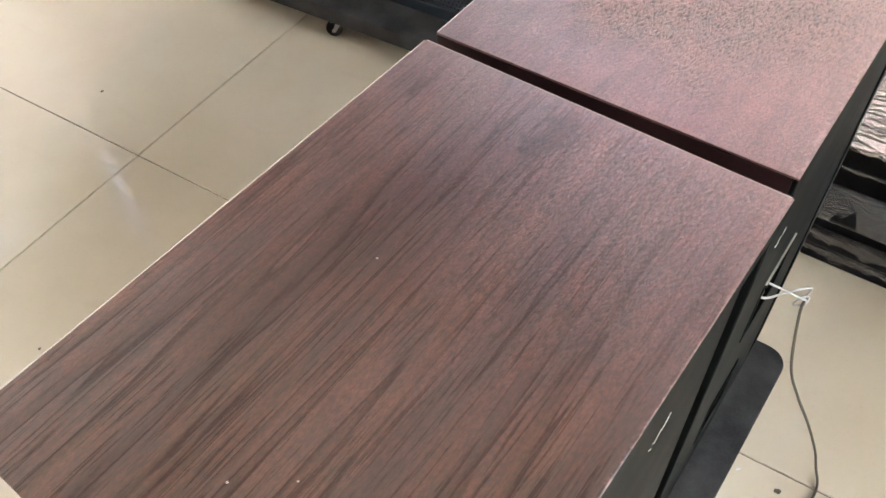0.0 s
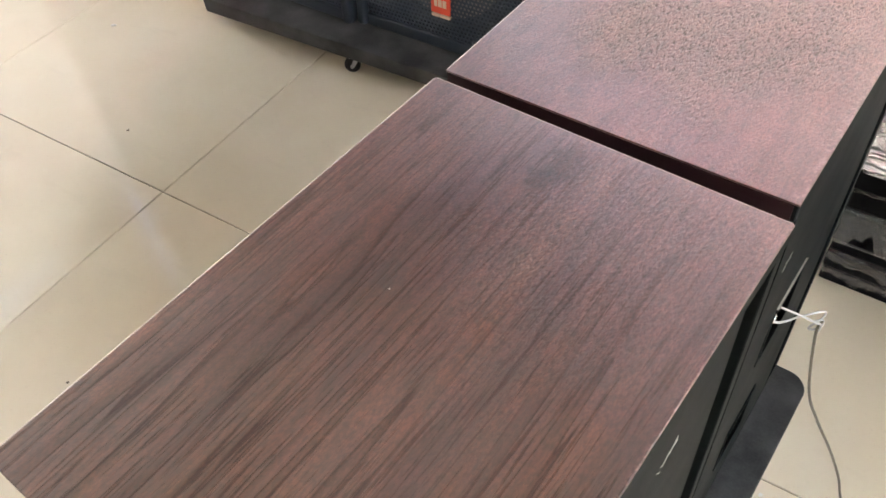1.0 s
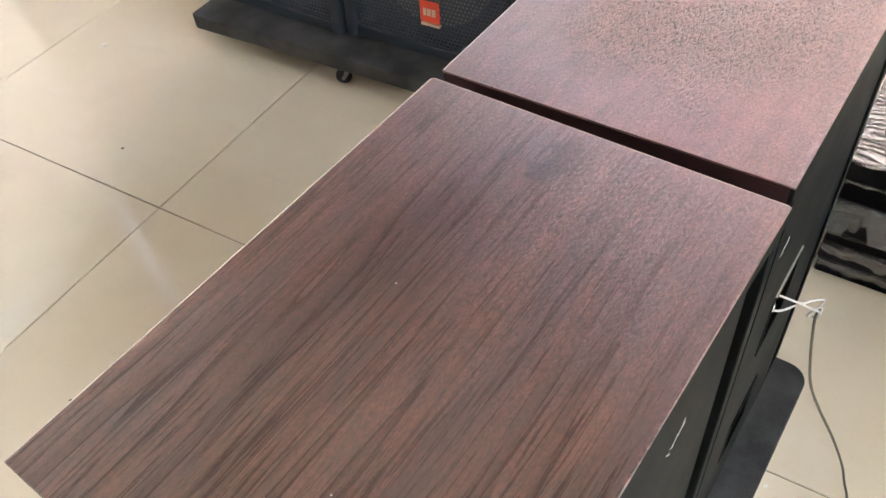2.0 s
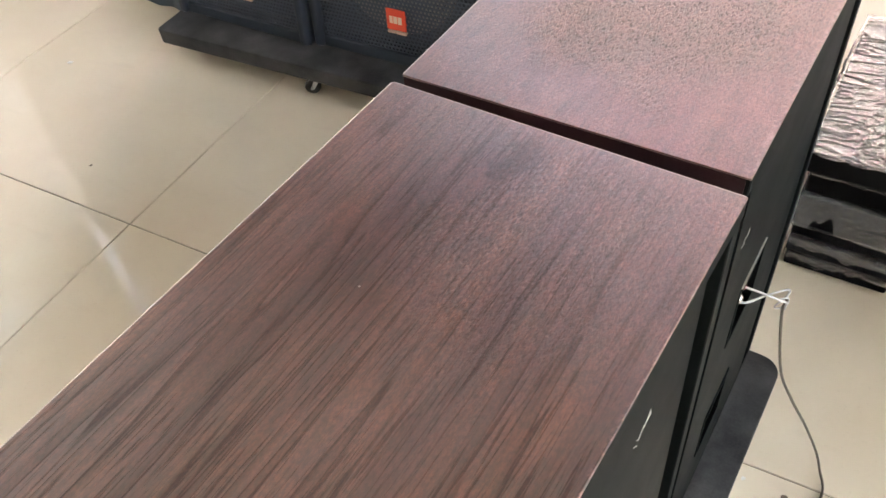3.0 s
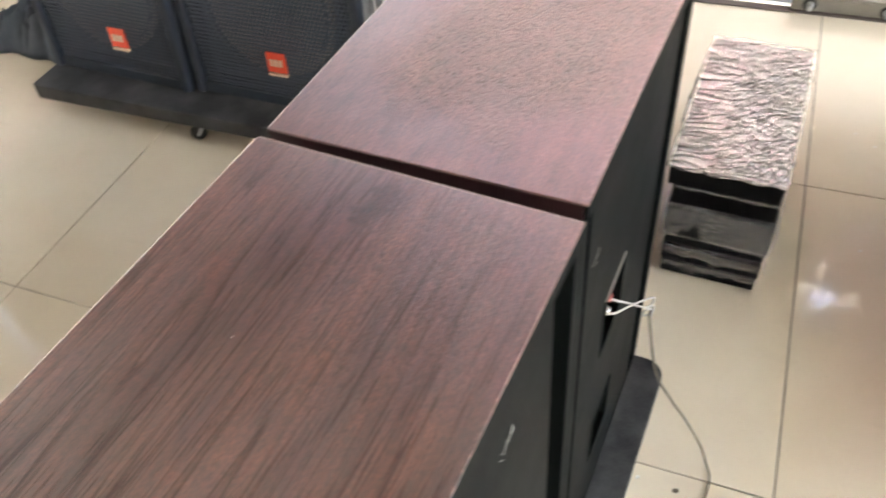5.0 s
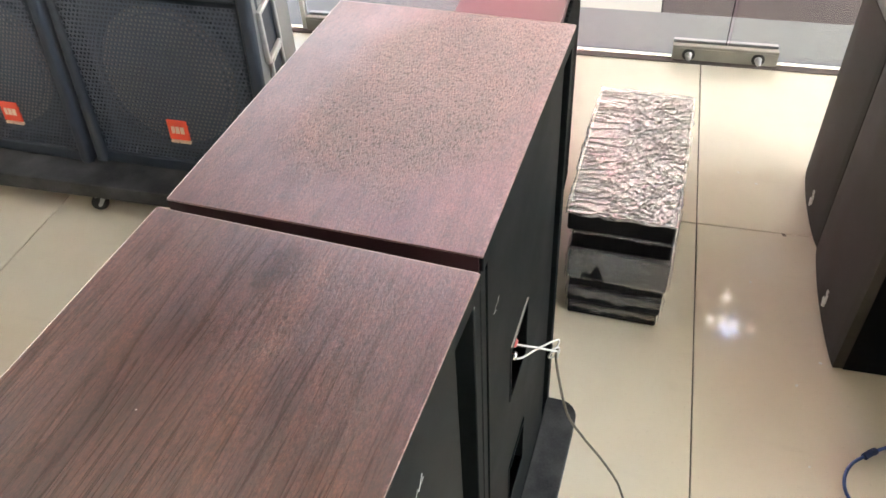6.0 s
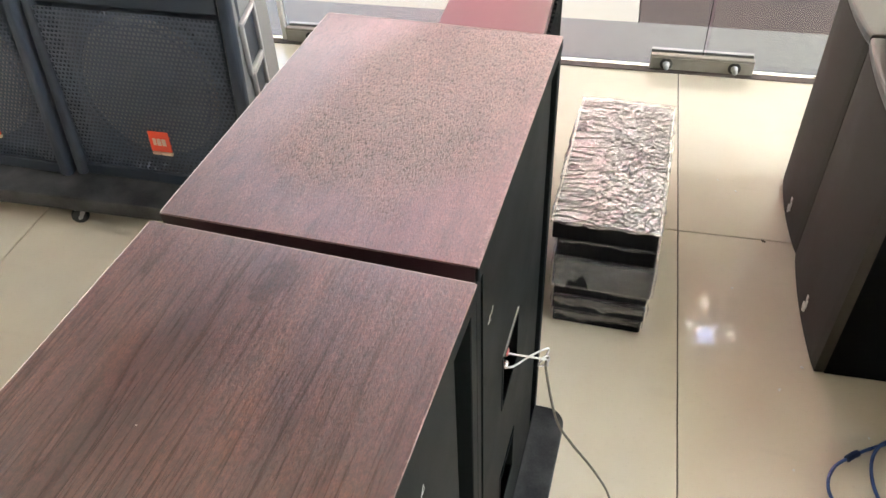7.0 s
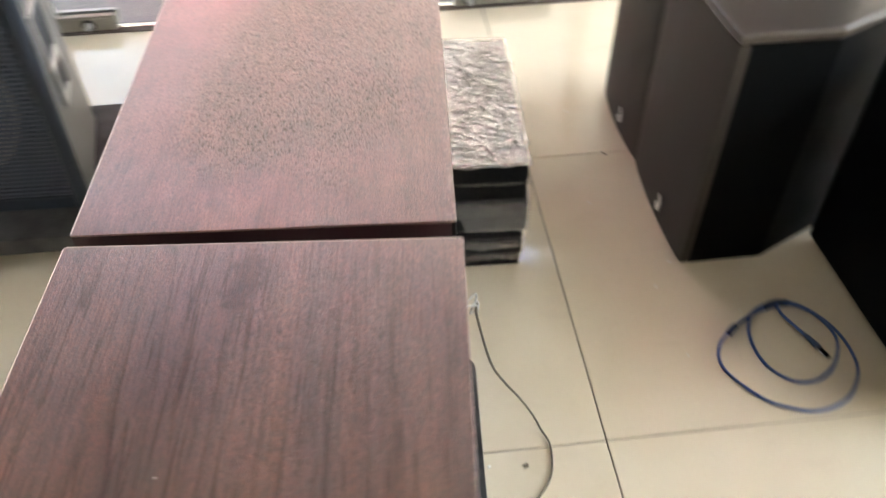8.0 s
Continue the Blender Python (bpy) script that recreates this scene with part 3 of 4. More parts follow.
def scribble(m, strokes, label):
    bm = bmesh.new()
    my, mz = (sum(p[i] for st in strokes for p in st) / (2 * len(strokes)) for i in (0, 1))
    for st in strokes:
        a, b = (((y - my) * 0.5 + my, (z - mz) * 0.55 + mz) for y, z in st)
        add_cylinder(bm, (0.0004, *a), (0.0004, *b), 0.0002, 6)
    return tagged(place(mesh_object("chalk_mark", bm, SCUFF), m), label, "mark")


scribble(pose(-0.295, -0.255, 0, 0, 0, -5.0), (((-0.205, 0.722), (-0.190, 0.706)), ((-0.196, 0.728), (-0.186, 0.716)), ((-0.186, 0.716), (-0.172, 0.734)), ((-0.172, 0.734), (-0.168, 0.722)), ((-0.168, 0.722), (-0.150, 0.744)), ((-0.158, 0.728), (-0.146, 0.730))), "white chalk scribble on the black cabinet side")
scribble(pose(-0.298, -0.232, 0, 0, 0, -3.8), (((0.020, 0.690), (0.034, 0.682)), ((0.034, 0.682), (0.040, 0.694)), ((0.040, 0.694), (0.058, 0.688)), ((0.058, 0.688), (0.064, 0.700)), ((0.044, 0.678), (0.052, 0.672))), "small white chalk scribble on the black cabinet side")

# wires at the connector and the cord to the floor
bundle = empty("speaker_wire", pose(0, 0, 0), "twisted clear speaker wire knotted to a thin grey cord", "wire")
part("strand", tube([(-0.31, -0.074, 0.500), (-0.287, -0.073, 0.496), (-0.268, -0.048, 0.466), (-0.252, -0.024, 0.436), (-0.244, -0.014, 0.424)], 0.0014), WIRE, bundle)
part("strand", tube([(-0.31, -0.076, 0.476), (-0.287, -0.074, 0.470), (-0.268, -0.042, 0.456), (-0.252, -0.014, 0.442), (-0.244, -0.004, 0.437), (-0.243, -0.005, 0.431), (-0.248, -0.016, 0.424)], 0.0014), WIRE, bundle)
part("loop", tube([(-0.251, -0.020, 0.432), (-0.243, -0.010, 0.428), (-0.241, -0.008, 0.416), (-0.248, -0.012, 0.408), (-0.254, -0.020, 0.416), (-0.250, -0.020, 0.428), (-0.243, -0.014, 0.424), (-0.242, -0.015, 0.412)], 0.0013), WIRE, bundle)
part("cord", tube([(-0.243, -0.012, 0.428), (-0.243, -0.015, 0.40), (-0.222, -0.022, 0.30), (-0.195, -0.005, 0.22), (-0.162, 0.014, 0.14), (-0.130, 0.035, 0.05), (-0.115, 0.030, 0.012), (-0.103, 0.0, 0.0035), (-0.112, -0.055, 0.0035), (-0.141, -0.095, 0.0035), (-0.20, -0.15, 0.0035)], 0.0020), CABLE, bundle, "thin grey-brown cord")


# ---- loudspeakers on a rolling board ----
def grille_mesh(w, h, nx, ny, ratio=0.60, thick=0.0015):
    """A pierced sheet in the plane y = 0: staggered rows of six-sided holes."""
    verts, faces = [], []
    cx, cz = w / nx, h / ny
    for j in range(ny):
        off = 0.5 * (j % 2)
        for i in range(nx - (j % 2)):
            x, z = (i + 0.5 + off) * cx, (j + 0.5) * cz
            n0 = len(verts)
            for sx, sz in ((-1, -1), (1, -1), (1, 1), (-1, 1)):
                verts.append((x + sx * cx / 2, 0, z + sz * cz / 2))
            for sx, sz in ((-1, -1), (1, -1), (1, 1), (-1, 1)):
                verts.append((x + sx * cx / 2 * ratio, 0, z + sz * cz / 2 * ratio))
            for sx, sz in ((-1, -1), (1, -1), (1, 1), (-1, 1)):
                verts.append((x + sx * cx / 2 * ratio, thick, z + sz * cz / 2 * ratio))
            for k in range(4):
                q = (k + 1) % 4
                faces.append((n0 + k, n0 + q, n0 + 4 + q, n0 + 4 + k))
                faces.append((n0 + 4 + k, n0 + 4 + q, n0 + 8 + q, n0 + 8 + k))
    me = bpy.data.meshes.new("grille")
    me.from_pydata(verts, [], faces)
    me.materials.append(GRILLE)
    return me


def stage_speaker(m, w, label):
    """A two-way loudspeaker: raked front with pierced grille, woofer, badge, and handles in the side."""
    d, h = 0.32, 0.70
    taper = 0.2
    ob = empty("stage_loudspeaker", m, label, "loudspeaker", "loudspeakers on the rolling board")
    rake = 0.095
    # side walls follow the rake of the front and close in towards the back
    for right in (False, True):
        bm = prism([(0, 0), (d, 0), (d, h), (rake * h, h)], 0, 0.018, 0.002, 1)
        stand = Matrix(((0, 0, 1, 0), (1, 0, 0, 0), (0, 1, 0, 0), (0, 0, 0, 1)))
        lean = Matrix(((1, -taper if right else taper, 0, w - 0.018 if right else 0), (0, 1, 0, 0), (0, 0, 1, 0), (0, 0, 0, 1)))
        # the wider speaker's right side is a paler grey than its body
        part("side_wall", moved(bm, lean @ stand), GREY_SIDE if right and w > 0.5 else STAGE, ob, "plain grey side" if right and w > 0.5 else "")
    shear = Matrix(((1, 0, 0, 0), (0, 1, rake, 0), (0, 0, 1, 0), (0, 0, 0, 1)))
    part("baffle", moved(box((0.018, 0.045, 0), (w - 0.018, 0.060, h)), shear), STAGE, ob)
    part("back_wall", box((taper * d + 0.016, d - 0.018, 0), (w - taper * d - 0.016, d - 0.001, h)), STAGE, ob)
    part("top_wall", prism([(0.03, rake * h), (w - 0.03, rake * h), (w - taper * d - 0.02, d - 0.019), (taper * d + 0.02, d - 0.019)], h - 0.018, h), STAGE, ob)
    part("bottom_rail", moved(box((0.018, -0.002, 0), (w - 0.018, 0.044, 0.030), 0.004), shear), STAGE, ob)
    # round-edged uprights beside the grille
    for x in (0.0, w - 0.030):
        part("edge_post", moved(box((x, -0.014, 0), (x + 0.030, 0.012, h), 0.010, 3), shear), STAGE, ob)
    part("horn_panel", moved(box((0.030, -0.004, 0.442), (w - 0.030, 0.044, h - 0.02), 0.006), shear), STAGE, ob)
    gm = grille_mesh(w - 0.062, 0.408, round((w - 0.062) / 0.0105), 39)
    g = new("grille", gm)
    g.parent = ob
    g.matrix_basis = shear @ pose(0.031, 0.004, 0.031)
    # woofer behind the grille, facing out
    turn = shear @ pose(w / 2, 0.030, 0.245, 90, 0, 0)
    woofer = part("woofer", moved(lathe([(0.192, 0.0), (0.192, 0.010), (0.182, 0.013), (0.172, 0.010)]), turn), STAGE, ob, "", True)
    part("surround", moved(lathe([(0.172, 0.008), (0.168, 0.016), (0.158, 0.018), (0.150, 0.008)]), turn), CONE, woofer, "", True)
    part("cone", moved(lathe([(0.150, 0.016), (0.10, 0.015), (0.062, 0.013), (0.060, 0.016), (0.045, 0.020), (0.020, 0.023), (0.004, 0.024)]), turn), CONE, woofer, "", True)
    # plain badge
    badge = part("badge", moved(box((0.230, -0.003, 0.092), (0.284, 0.003, 0.146), 0.001, 1), shear), RED, ob, "square orange-red badge")
    for x0, x1 in ((0.240, 0.248), (0.251, 0.261), (0.264, 0.274)):
        part("mark", moved(box((x0, -0.0042, 0.110), (x1, -0.0028, 0.128)), shear), PALE, badge)
    for x0, x1 in ((0.232, 0.252), (0.255, 0.284)):
        part("bar", moved(box((x0, -0.0042, 0.084), (x1, 0.003, 0.090)), shear), PALE, badge)
    # a metal plate with two hand openings, on the side
    lean = Matrix(((1, -taper, 0, 0), (0, 1, 0, 0), (0, 0, 1, 0), (0, 0, 0, 1)))
    for y0, y1, z0, z1 in ((0.090, 0.185, 0.292, 0.398), (0.104, 0.180, 0.205, 0.272)):
        plate = bmesh.new()
        for lo, hi in (((y0 - 0.012, z0 - 0.010), (y0, z1 + 0.010)), ((y1, z0 - 0.010), (y1 + 0.012, z1 + 0.010)), ((y0, z0 - 0.010), (y1, z0)), ((y0, z1), (y1, z1 + 0.010))):
            add_box(plate, (w + 0.0005, *lo), (w + 0.012, *hi), 0.003)
        handle = part("handle", moved(plate, lean), HANDLE, ob, "grey metal handle frame")
        part("recess", moved(box((w + 0.0005, y0, z0), (w + 0.003, y1, z1)), lean), STAGE, handle)
    return ob


stage_speaker(pose(-1.965, 0.655, 0.101, 0, 0, -2.5), 0.462, "black stage loudspeaker with pierced grille and orange-red badge")
stage_speaker(pose(-1.495, 0.650, 0.101, 0, 0, -1.5), 0.508, "black stage loudspeaker with pierced grille beside the glass front")


def caster(parent, x, y, turn):
    """A small swivel wheel in a steel fork, trailing to one side."""
    m = pose(x, y, 0, 0, 0, turn)
    fork = bmesh.new()
    add_box(fork, (-0.022, -0.004, 0.052), (0.022, 0.036, 0.0575), 0.001, 1)
    for s in (-1, 1):
        leg = prism([(-0.004, 0.019), (0.004, 0.018), (0.026, 0.050), (0.026, 0.054), (0.012, 0.054)], s * 0.0125 - 0.0012, s * 0.0125 + 0.0012)
        moved(leg, Matrix(((0, 0, 1, 0), (1, 0, 0, 0), (0, 1, 0, 0), (0, 0, 0, 1))))
        me = bpy.data.meshes.new("leg")
        leg.to_mesh(me)
        leg.free()
        fork.from_mesh(me)
        bpy.data.meshes.remove(me)
    add_cylinder(fork, (-0.016, 0, 0.0225), (0.016, 0, 0.0225), 0.004, 10)
    f = part("caster", moved(fork, m), HANDLE, parent, "bright steel swivel caster")
    wheel = lathe([(0.0005, -0.009), (0.017, -0.010), (0.0205, -0.007), (0.0215, 0.0), (0.0205, 0.007), (0.017, 0.010), (0.0005, 0.009)], 24)
    part("wheel", moved(wheel, m @ pose(0, 0, 0.0225, 0, 90, 0)), RUBBER, f, "black rubber tread", True)


dolly = empty("rolling_board", pose(-1.972, 0.549, 0, 0, 0, 0), "thick black plywood rolling board on small casters", "dolly")
part("deck", prism(rounded(0, 0, 1.02, 0.474, 0.012), 0.0578, 0.1004, 0.003), BOARD, dolly, "scuffed black plywood deck")
for x, y, turn in ((0.10, 0.11, 20), (0.494, 0.026, -62), (0.92, 0.10, -40), (0.10, 0.42, 10), (0.494, 0.42, 35), (0.92, 0.42, -20)):
    caster(dolly, x, y, turn)

# crumpled cloth on the floor
cb = bmesh.new()
bmesh.ops.create_grid(cb, x_segments=60, y_segments=40, size=1)
for v in cb.verts:
    x, y = v.co.x, v.co.y
    edge = max(0.0, 1 - max(abs(x), abs(y)) ** 4)
    bend = x * 1.1 + 0.5 * y + 0.35 * noise.noise((x * 1.5, y * 1.5, 3.0))
    pleat = 1 - abs(noise.noise((bend * 3.6, y * 0.7, 8.0))) * 2.4
    sharp = 1 - abs(noise.noise(((x - y) * 3.0, (x + y) * 0.8, 5.0))) * 3.0
    v.co = Vector((x * 0.19 + 0.03 * noise.noise((y * 3, 1, 2)), y * 0.16 + 0.025 * noise.noise((x * 3, 5, 2)), 0.004 + edge * (0.035 + 0.06 * max(pleat, 0) + 0.03 * max(sharp, 0) + 0.05 * (x + 1) / 2)))
cloth = place(mesh_object("cloth", cb, CLOTH, True), pose(-2.235, 0.935, 0, 0, 0, -4))
tagged(cloth, "crumpled blue-grey cloth lying on the tiles", "cloth")
mod = cloth.modifiers.new("thick", "SOLIDIFY")
mod.thickness, mod.offset = 0.003, 1


# ---- wrapped cartons ----
def wrapped_carton(m, w, d, h, seed, crinkle, skirt, wrap, label):
    ob = empty("wrapped_carton", m, label, "box", "stacked wrapped cartons")
    part("carton", box((0.002, 0.002, 0.001), (w - 0.002, d - 0.002, h - 0.003), 0.004), CARTON, ob)
    bm = bmesh.new()
    nx, ny = (140, 300) if crinkle > 0.0025 else (40, 80)

    def ridge(u, v, turn, long, short, k):
        """A sharp crease running along one direction."""
        c, n = math.cos(turn), math.sin(turn)
        p, q = u * c + v * n, v * c - u * n
        return max(0.0, 1 - abs(noise.noise((p / long + seed, q / short, k))) * 6.5) ** 1.3

    def lift(x, y):
        u, v = x * 30, y * 30
        bow = 0.7 * noise.noise((u * 0.35, v * 0.35, 6.0))
        flat = ridge(u, v + bow, 0.12, 2.6, 0.42, 0.3) + 0.5 * ridge(u, v + bow, -0.15, 1.6, 0.24, 2.2)
        cross = sum(ridge(u + bow, v - bow, a, 1.5, 0.36, 4.3 + a) for a in (0.75, 1.25, -0.55, 0.25))
        zone = min(1.0, max(0.0, (x - w * 0.28) / (w * 0.1)))
        return crinkle * ((1 - 0.8 * zone) * 0.8 * flat + zone * 0.55 * cross + 0.04 * noise.noise((u * 4, v * 5, seed)))

    grid = []
    for j in range(ny + 1):
        row = []
        for i in range(nx + 1):
            x, y = w * i / nx, d * j / ny
            row.append(bm.verts.new((x + 0.003 * noise.noise((y * 40, i // nx, seed)) * (i in (0, nx)), y + 0.003 * noise.noise((x * 60, 2, seed)) * (j in (0, ny)), h - 0.0015 + lift(x, y))))
        grid.append(row)
    for j in range(ny):
        for i in range(nx):
            bm.faces.new((grid[j][i], grid[j][i + 1], grid[j + 1][i + 1], grid[j + 1][i]))
    # skirt down the sides
    ring = grid[0] + [r[-1] for r in grid[1:]] + grid[-1][-2::-1] + [r[0] for r in grid[-2:0:-1]]
    prev = ring
    centre = Vector((w / 2, d / 2, 0))
    levels = 9
    for s in range(1, levels + 1):
        cur = []
        for k, v in enumerate(ring):
            out = (Vector((v.co.x, v.co.y, 0)) - centre).normalized()
            wob = 0.005 * noise.noise((v.co.x * 9, v.co.y * 9, s * 1.3 + seed)) + 0.003 * noise.noise((v.co.x * 34, v.co.y * 34, s * 1.7 + seed)) + 0.003 * noise.noise((v.co.x * 60, v.co.y * 60, s * 1.1 + 2 * seed)) + 0.003
            z = h - (h - 0.003) * s / levels * min(1.0, skirt * (1 + 0.7 * noise.noise((v.co.x * 24, v.co.y * 24, seed + 3)) + 0.35 * noise.noise((v.co.x * 70, v.co.y * 70, seed + 5))))
            wob = max(wob, 0.0012)
            cur.append(bm.verts.new((v.co.x + out.x * wob, v.co.y + out.y * wob, z)))
        for k in range(len(ring)):
            q = (k + 1) % len(ring)
            bm.faces.new((prev[q], prev[k], cur[k], cur[q]))
        prev = cur
    bmesh.ops.recalc_face_normals(bm, faces=bm.faces)
    part("film", bm, wrap, ob, "crinkled clear plastic film", True)
    return ob


# from the floor up: height, shift x, y, turn, width, part of the side that film covers, film
stack = ((0.040, 0.013, 0.014, -2.6, 0.190, 0.42, FILM_DIM), (0.042, 0.010, 0.010, -3.3, 0.196, 0.55, FILM_DIM), (0.030, 0.011, 0.012, -2.4, 0.195, 0.10, FILM_DIM),
         (0.078, 0.006, 0.006, -3.4, 0.204, 0.92, FILM_DIM), (0.050, 0.010, 0.008, -2.2, 0.197, 0.12, FILM_DIM), (0.052, 0.0, 0.0, -2.9, 0.205, 0.10, FILM))
z = 0.001
for i, (hgt, dx, dy, rz, wide, skirt, wrap) in enumerate(stack):
    wrapped_carton(pose(-0.281 + dx, 0.437 + dy, z, 0, 0, rz), wide, 0.446, hgt, 3.1 * i + 1, 0.0030 if wrap is FILM else 0.002, skirt, wrap,
                   "flat black carton wrapped in crinkled clear film" if wrap is FILM else "flat black film-wrapped carton inside a stack")
    z += hgt + 0.0015


# ---- narrow cabinet behind the row ----
narrow = empty("narrow_cabinet", pose(-0.530, 0.40, 0), "narrow red-brown veneered cabinet with a black ribbed side", "cabinet")
part("body", box((0, 0, 0.001), (0.198, 0.52, 0.575), 0.003), BLACK, narrow)
part("top_panel", box((-0.001, -0.001, 0.5755), (0.199, 0.521, 0.600), 0.002), MAHOGANY, narrow, "glossy red-brown veneered top")
for k in range(26):
    part("rib", box((0.1985, 0.012 + 0.0195 * k, 0.02), (0.205, 0.024 + 0.0195 * k, 0.57), 0.001, 1), BLACK, narrow)


# ---- tower loudspeakers with bowed fronts ----
def bowed(front, y0, y1, straight, rear, taper, bow, n=14):
    """Plan of a tower: bowed front at x = front, straight cheeks, tapering back."""
    pts = []
    for i in range(n + 1):
        s = i / n
        y = y1 + (y0 - y1) * s
        x = front + bow * (1 - 4 * s * (1 - s)) if 0 < i < n else front + bow + 0.0015
        pts.append((x, y))
    return pts + [(straight, y0), (rear, y0 + taper), (rear, y1 - taper), (straight, y1)]


def tower(y0, y1, height, label):
    ob = empty("tower_loudspeaker", pose(0.27, y0, 0), label, "loudspeaker", "tower loudspeakers")
    d = y1 - y0
    plan = bowed(-0.016, 0, d, 0.173, 0.400, 0.112, 0.009)
    part("body", prism([(max(x, 0.014), y) for x, y in plan], 0.002, height - 0.022, 0.003), BLACK, ob)
    front = [(x, y) for x, y in plan[:15]]
    part("front_grille", prism(front + [(0.0138, 0.001), (0.0138, d - 0.001)], 0.003, height - 0.022, 0.004), FRONT, ob, "bowed brown-grey front")
    part("top_panel", prism([(x - 0.003 if x < 0.05 else x, y) for x, y in plan], height - 0.0215, height, 0.007, 3), CABTOP, ob, "brown-black top with a worn rounded edge")
    scar = bmesh.new()
    for k in range(9):
        a = random.uniform(0, 6.28)
        add_box(scar, (-0.0185 + random.uniform(-.0005, 0.0005), d * 0.42 + 0.008 * math.cos(a) - 0.004, 0.05 + 0.018 * math.sin(a) - 0.006), (-0.0155, d * 0.42 + 0.008 * math.cos(a) + 0.003, 0.05 + 0.018 * math.sin(a) + 0.006), 0.0005, 1)
    part("scuff", scar, SCUFF, ob, "white scuffed patch near the foot")
    return ob


tower(0.404, 0.7555, 0.557, "black tower loudspeaker with a bowed brown-grey front")
tower(0.7595, 1.050, 0.557, "black tower loudspeaker with a bowed front, near the glass")
upper = empty("small_loudspeaker", pose(0.322, 0.583, 0.558), "black loudspeaker box standing on the tower loudspeakers", "loudspeaker")
uplan = bowed(-0.014, 0, 0.30, 0.16, 0.28, 0.05, 0.016)
part("body", prism([(max(x, 0.012), y) for x, y in uplan], 0.001, 0.36, 0.003), BLACK, upper)
part("front_grille", prism(uplan[:15] + [(0.0118, 0.001), (0.0118, 0.299)], 0.002, 0.36, 0.004), FRONT, upper, "bowed grey front")

side_box = empty("floor_loudspeaker", pose(0.585, -0.05, 0, 0, 0, 2), "large black loudspeaker cabinet standing on the tiles", "loudspeaker")
part("body", box((0, 0, 0.012), (0.45, 0.50, 0.50), 0.012, 3), BLACK, side_box)
for x, y in ((0.04, 0.04), (0.41, 0.04), (0.04, 0.46), (0.41, 0.46)):
    part("foot", add_cylinder(bmesh.new(), (x, y, 0.0005), (x, y, 0.0125), 0.018, 16), RUBBER, side_box)

# ---- blue cord coiled on the floor ----
coil = empty("blue_cord", pose(0, 0, 0), "coiled blue cord with a plug on the tiles", "cable")
part("cord", tube([(0.440, 0.262, 0.006), (0.385, 0.255, 0.004), (0.340, 0.233, 0.004), (0.309, 0.212, 0.004), (0.276, 0.184, 0.004), (0.260, 0.146, 0.004), (0.267, 0.108, 0.004), (0.309, 0.050, 0.004), (0.352, 0.024, 0.004), (0.402, 0.012, 0.004), (0.462, 0.030, 0.004), (0.509, 0.082, 0.004),
                   (0.521, 0.140, 0.004), (0.508, 0.200, 0.006), (0.470, 0.250, 0.010), (0.425, 0.268, 0.012), (0.372, 0.252, 0.009), (0.346, 0.218, 0.004), (0.337, 0.165, 0.004), (0.348, 0.115, 0.004), (0.385, 0.079, 0.004), (0.436, 0.080, 0.004), (0.482, 0.118, 0.006), (0.503, 0.172, 0.010),
                   (0.480, 0.232, 0.012), (0.428, 0.262, 0.014), (0.420, 0.240, 0.010), (0.440, 0.200, 0.006), (0.450, 0.180, 0.005)], 0.0032, 8, 6), BLUE, coil)
part("binding", tube([(0.395, 0.258, 0.009), (0.418, 0.265, 0.011), (0.444, 0.262, 0.011)], 0.0075, 10, 4), DARKBLUE, coil, "dark blue wrap round the crossing loops")
plug = part("plug", add_cylinder(bmesh.new(), (0.447, 0.187, 0.0055), (0.460, 0.150, 0.0065), 0.0040, 12, 0.0072), DARKBLUE, coil, "dark blue moulded plug")
part("contact", moved(box((-0.0055, -0.014, -0.0025), (0.0055, 0.014, 0.0025), 0.0006, 1), pose(0.465, 0.136, 0.0058, 0, 0, 18)), CHROME, plug)
part("tie", tube([(0.299, 0.203, 0.006), (0.309, 0.212, 0.007), (0.320, 0.220, 0.006)], 0.0066, 10, 4), DARKBLUE, coil, "dark blue knot")

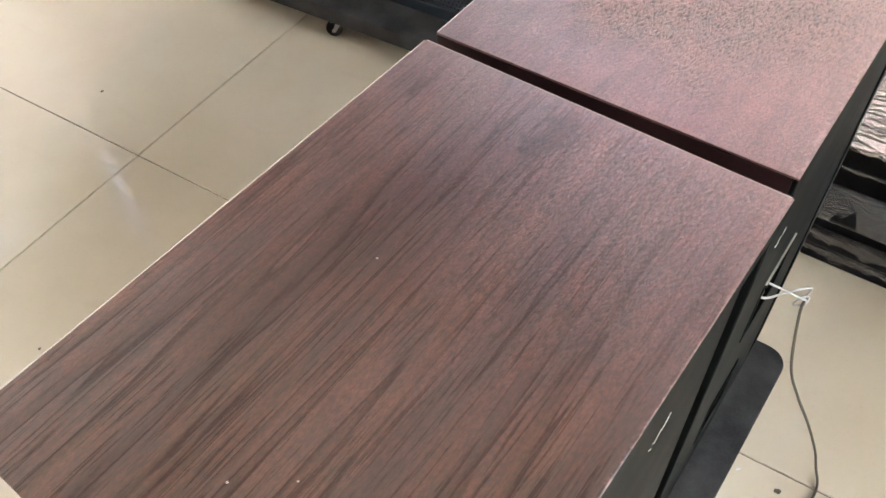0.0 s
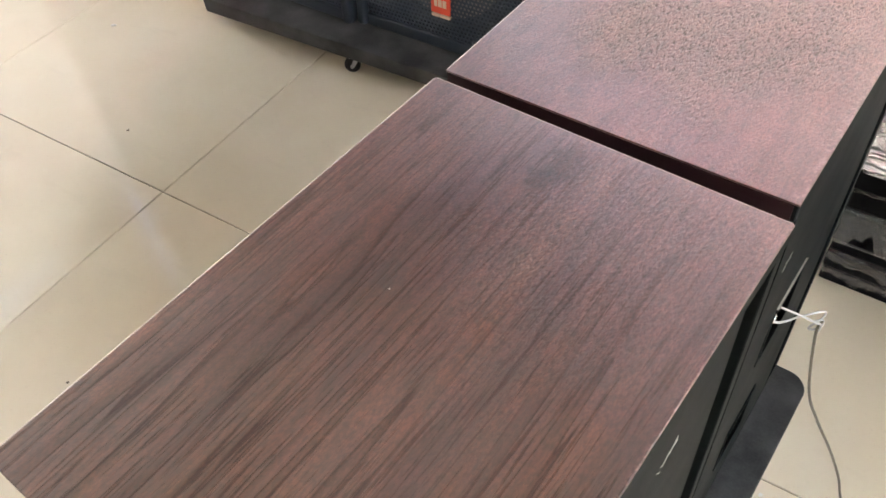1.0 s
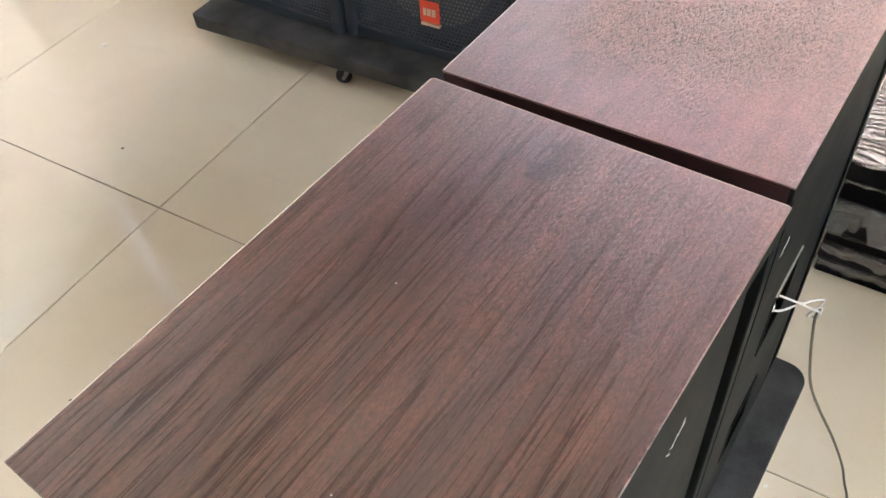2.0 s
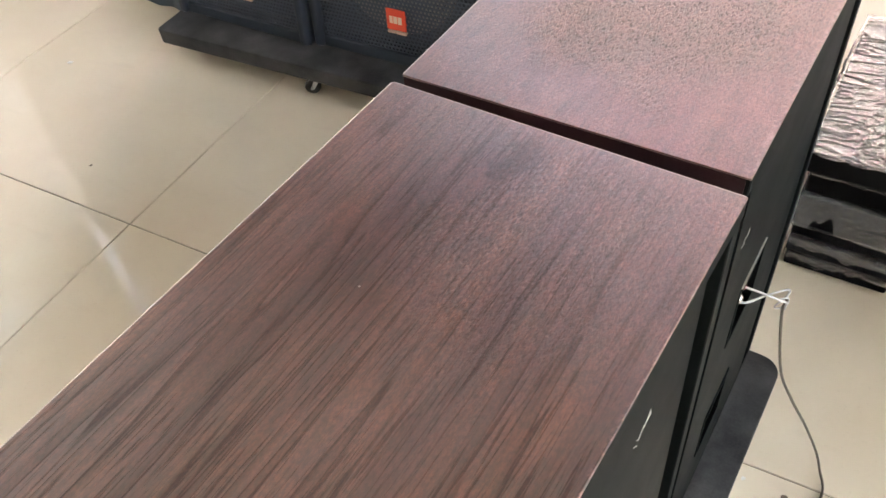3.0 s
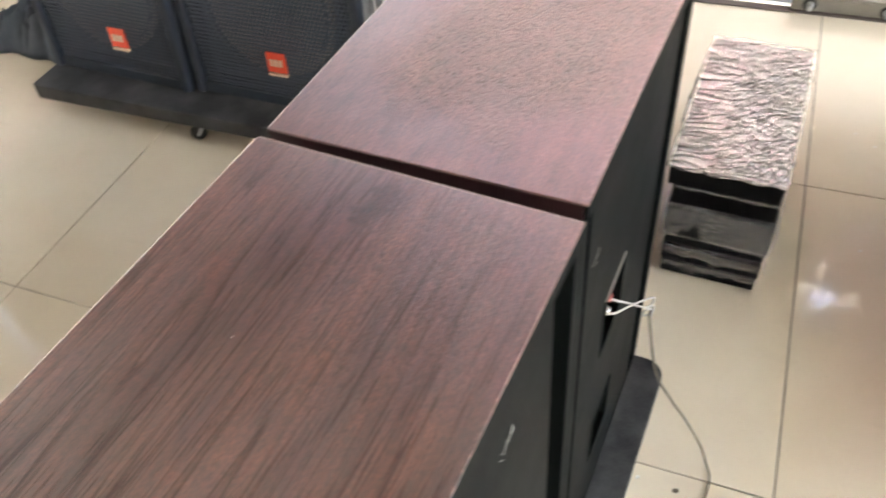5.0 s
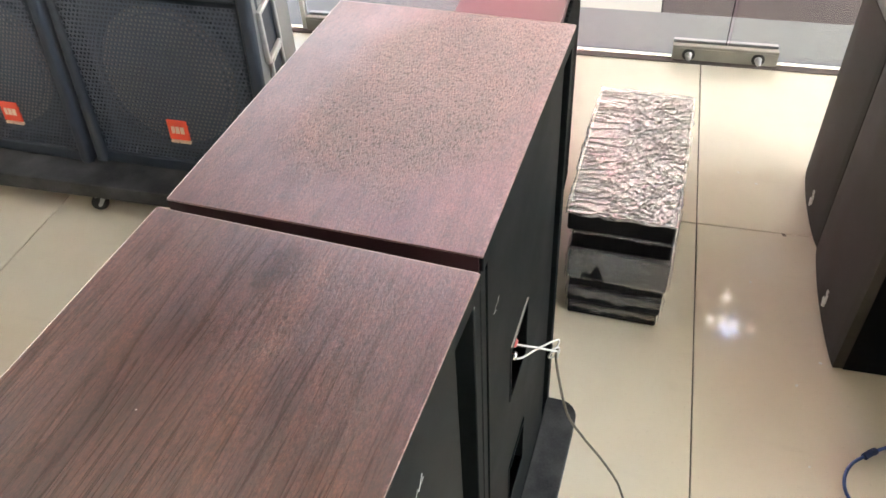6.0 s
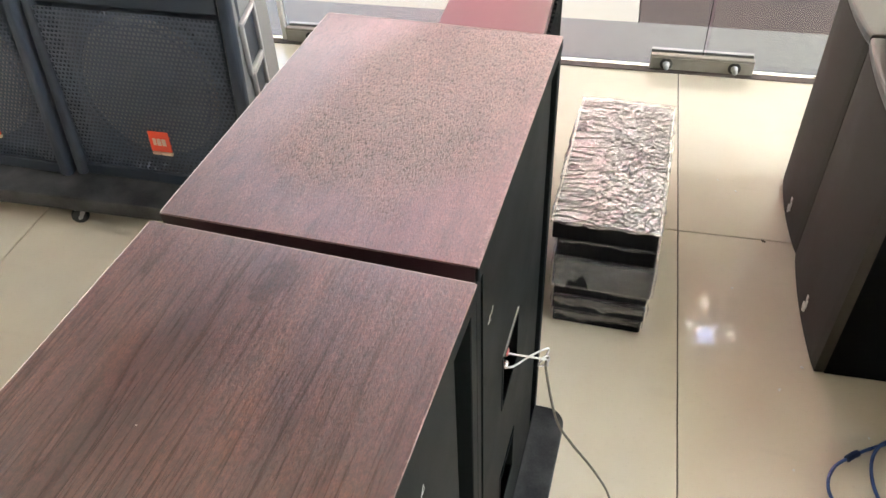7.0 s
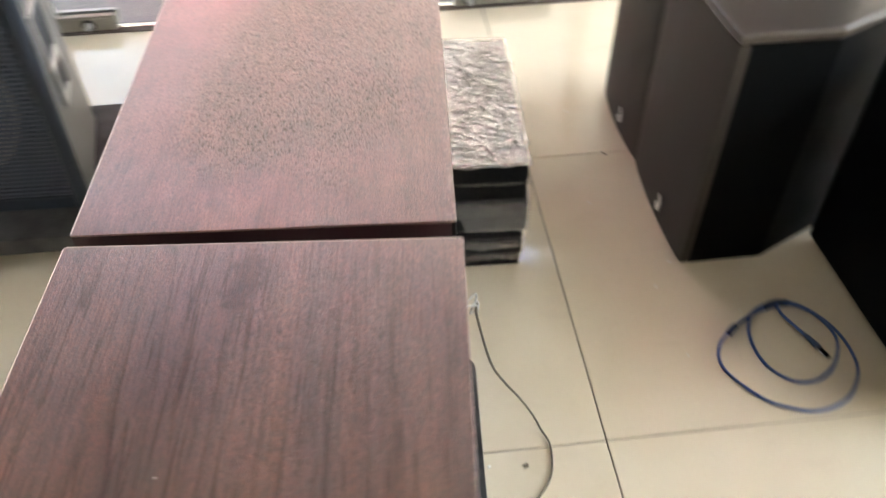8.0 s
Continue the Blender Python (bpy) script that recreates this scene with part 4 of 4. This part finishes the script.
# ---- crumbs and flecks on the floor ----
flecks = ((-0.153, -0.034, 0.006, 0), (-0.217, -0.028, 0.004, 1), (-1.844, 0.115, 0.005, 0), (-1.379, -0.461, 0.004, 0), (0.244, 0.414, 0.005, 1), (0.196, 0.347, 0.005, 1), (0.347, 0.261, 0.004, 1), (0.197, 0.794, 0.006, 0), (-2.246, 0.429, 0.010, 1), (0.205, 0.165, 0.003, 1), (0.118, 0.62, 0.004, 1), (0.142, 0.98, 0.004, 1), (0.10, 1.02, 0.0035, 1))
for x, y, r, pale in flecks:
    bm = bmesh.new()
    bmesh.ops.create_icosphere(bm, subdivisions=1, radius=r)
    for v in bm.verts:
        v.co = Vector((v.co.x * random.uniform(0.6, 1.4), v.co.y * random.uniform(0.4, 1.0), v.co.z * 0.25 * random.uniform(0.7, 1.2)))
    low = min(v.co.z for v in bm.verts)
    tagged(place(mesh_object("crumb", bm, SCUFF if pale else DIRT), pose(x, y, 0.0003 - low, 0, 0, random.uniform(0, 360))), "pale paper fleck on the tiles" if pale else "dark crumb of dirt on the tiles", "debris", "crumbs on the floor")

for lx, ly in ((-0.171, 0.075), (-0.139, 0.099), (-0.206, 0.246)):
    bm = bmesh.new()
    bmesh.ops.create_icosphere(bm, subdivisions=1, radius=0.0013)
    for v in bm.verts:
        v.co = Vector((v.co.x * random.uniform(0.5, 1.2), v.co.y * random.uniform(0.4, 0.8), v.co.z * 0.3))
    tagged(place(mesh_object("crumb", bm, SCUFF), pose(-0.295, -0.255, 0, 0, 0, -5.0) @ pose(lx, ly - 0.458, 0.8017)), "tiny white fleck on the veneered top", "debris", "flecks on the veneer")

# ---- floor tiles ----
T, GAP = 0.8, 0.0028


def tile_mesh(w, d):
    bm = box((GAP / 2, GAP / 2, -0.0045), (w - GAP / 2, d - GAP / 2, 0.0), 0.0)
    top = [e for e in bm.edges if all(v.co.z > -0.001 for v in e.verts)]
    bmesh.ops.bevel(bm, geom=top, offset=0.0008, segments=1, affect="EDGES")
    me = bpy.data.meshes.new("floor_tile")
    bm.to_mesh(me)
    bm.free()
    me.materials.append(TILE)
    return me


whole, edge_row = tile_mesh(T, T), tile_mesh(T, GLASS_Y + 0.02 - T)
for i in range(-6, 4):
    for j in range(-5, 2):
        tile = new("floor_tile", edge_row if j == 1 else whole)
        tile.location = (i * T, j * T, 0)
        tile.parent = floor
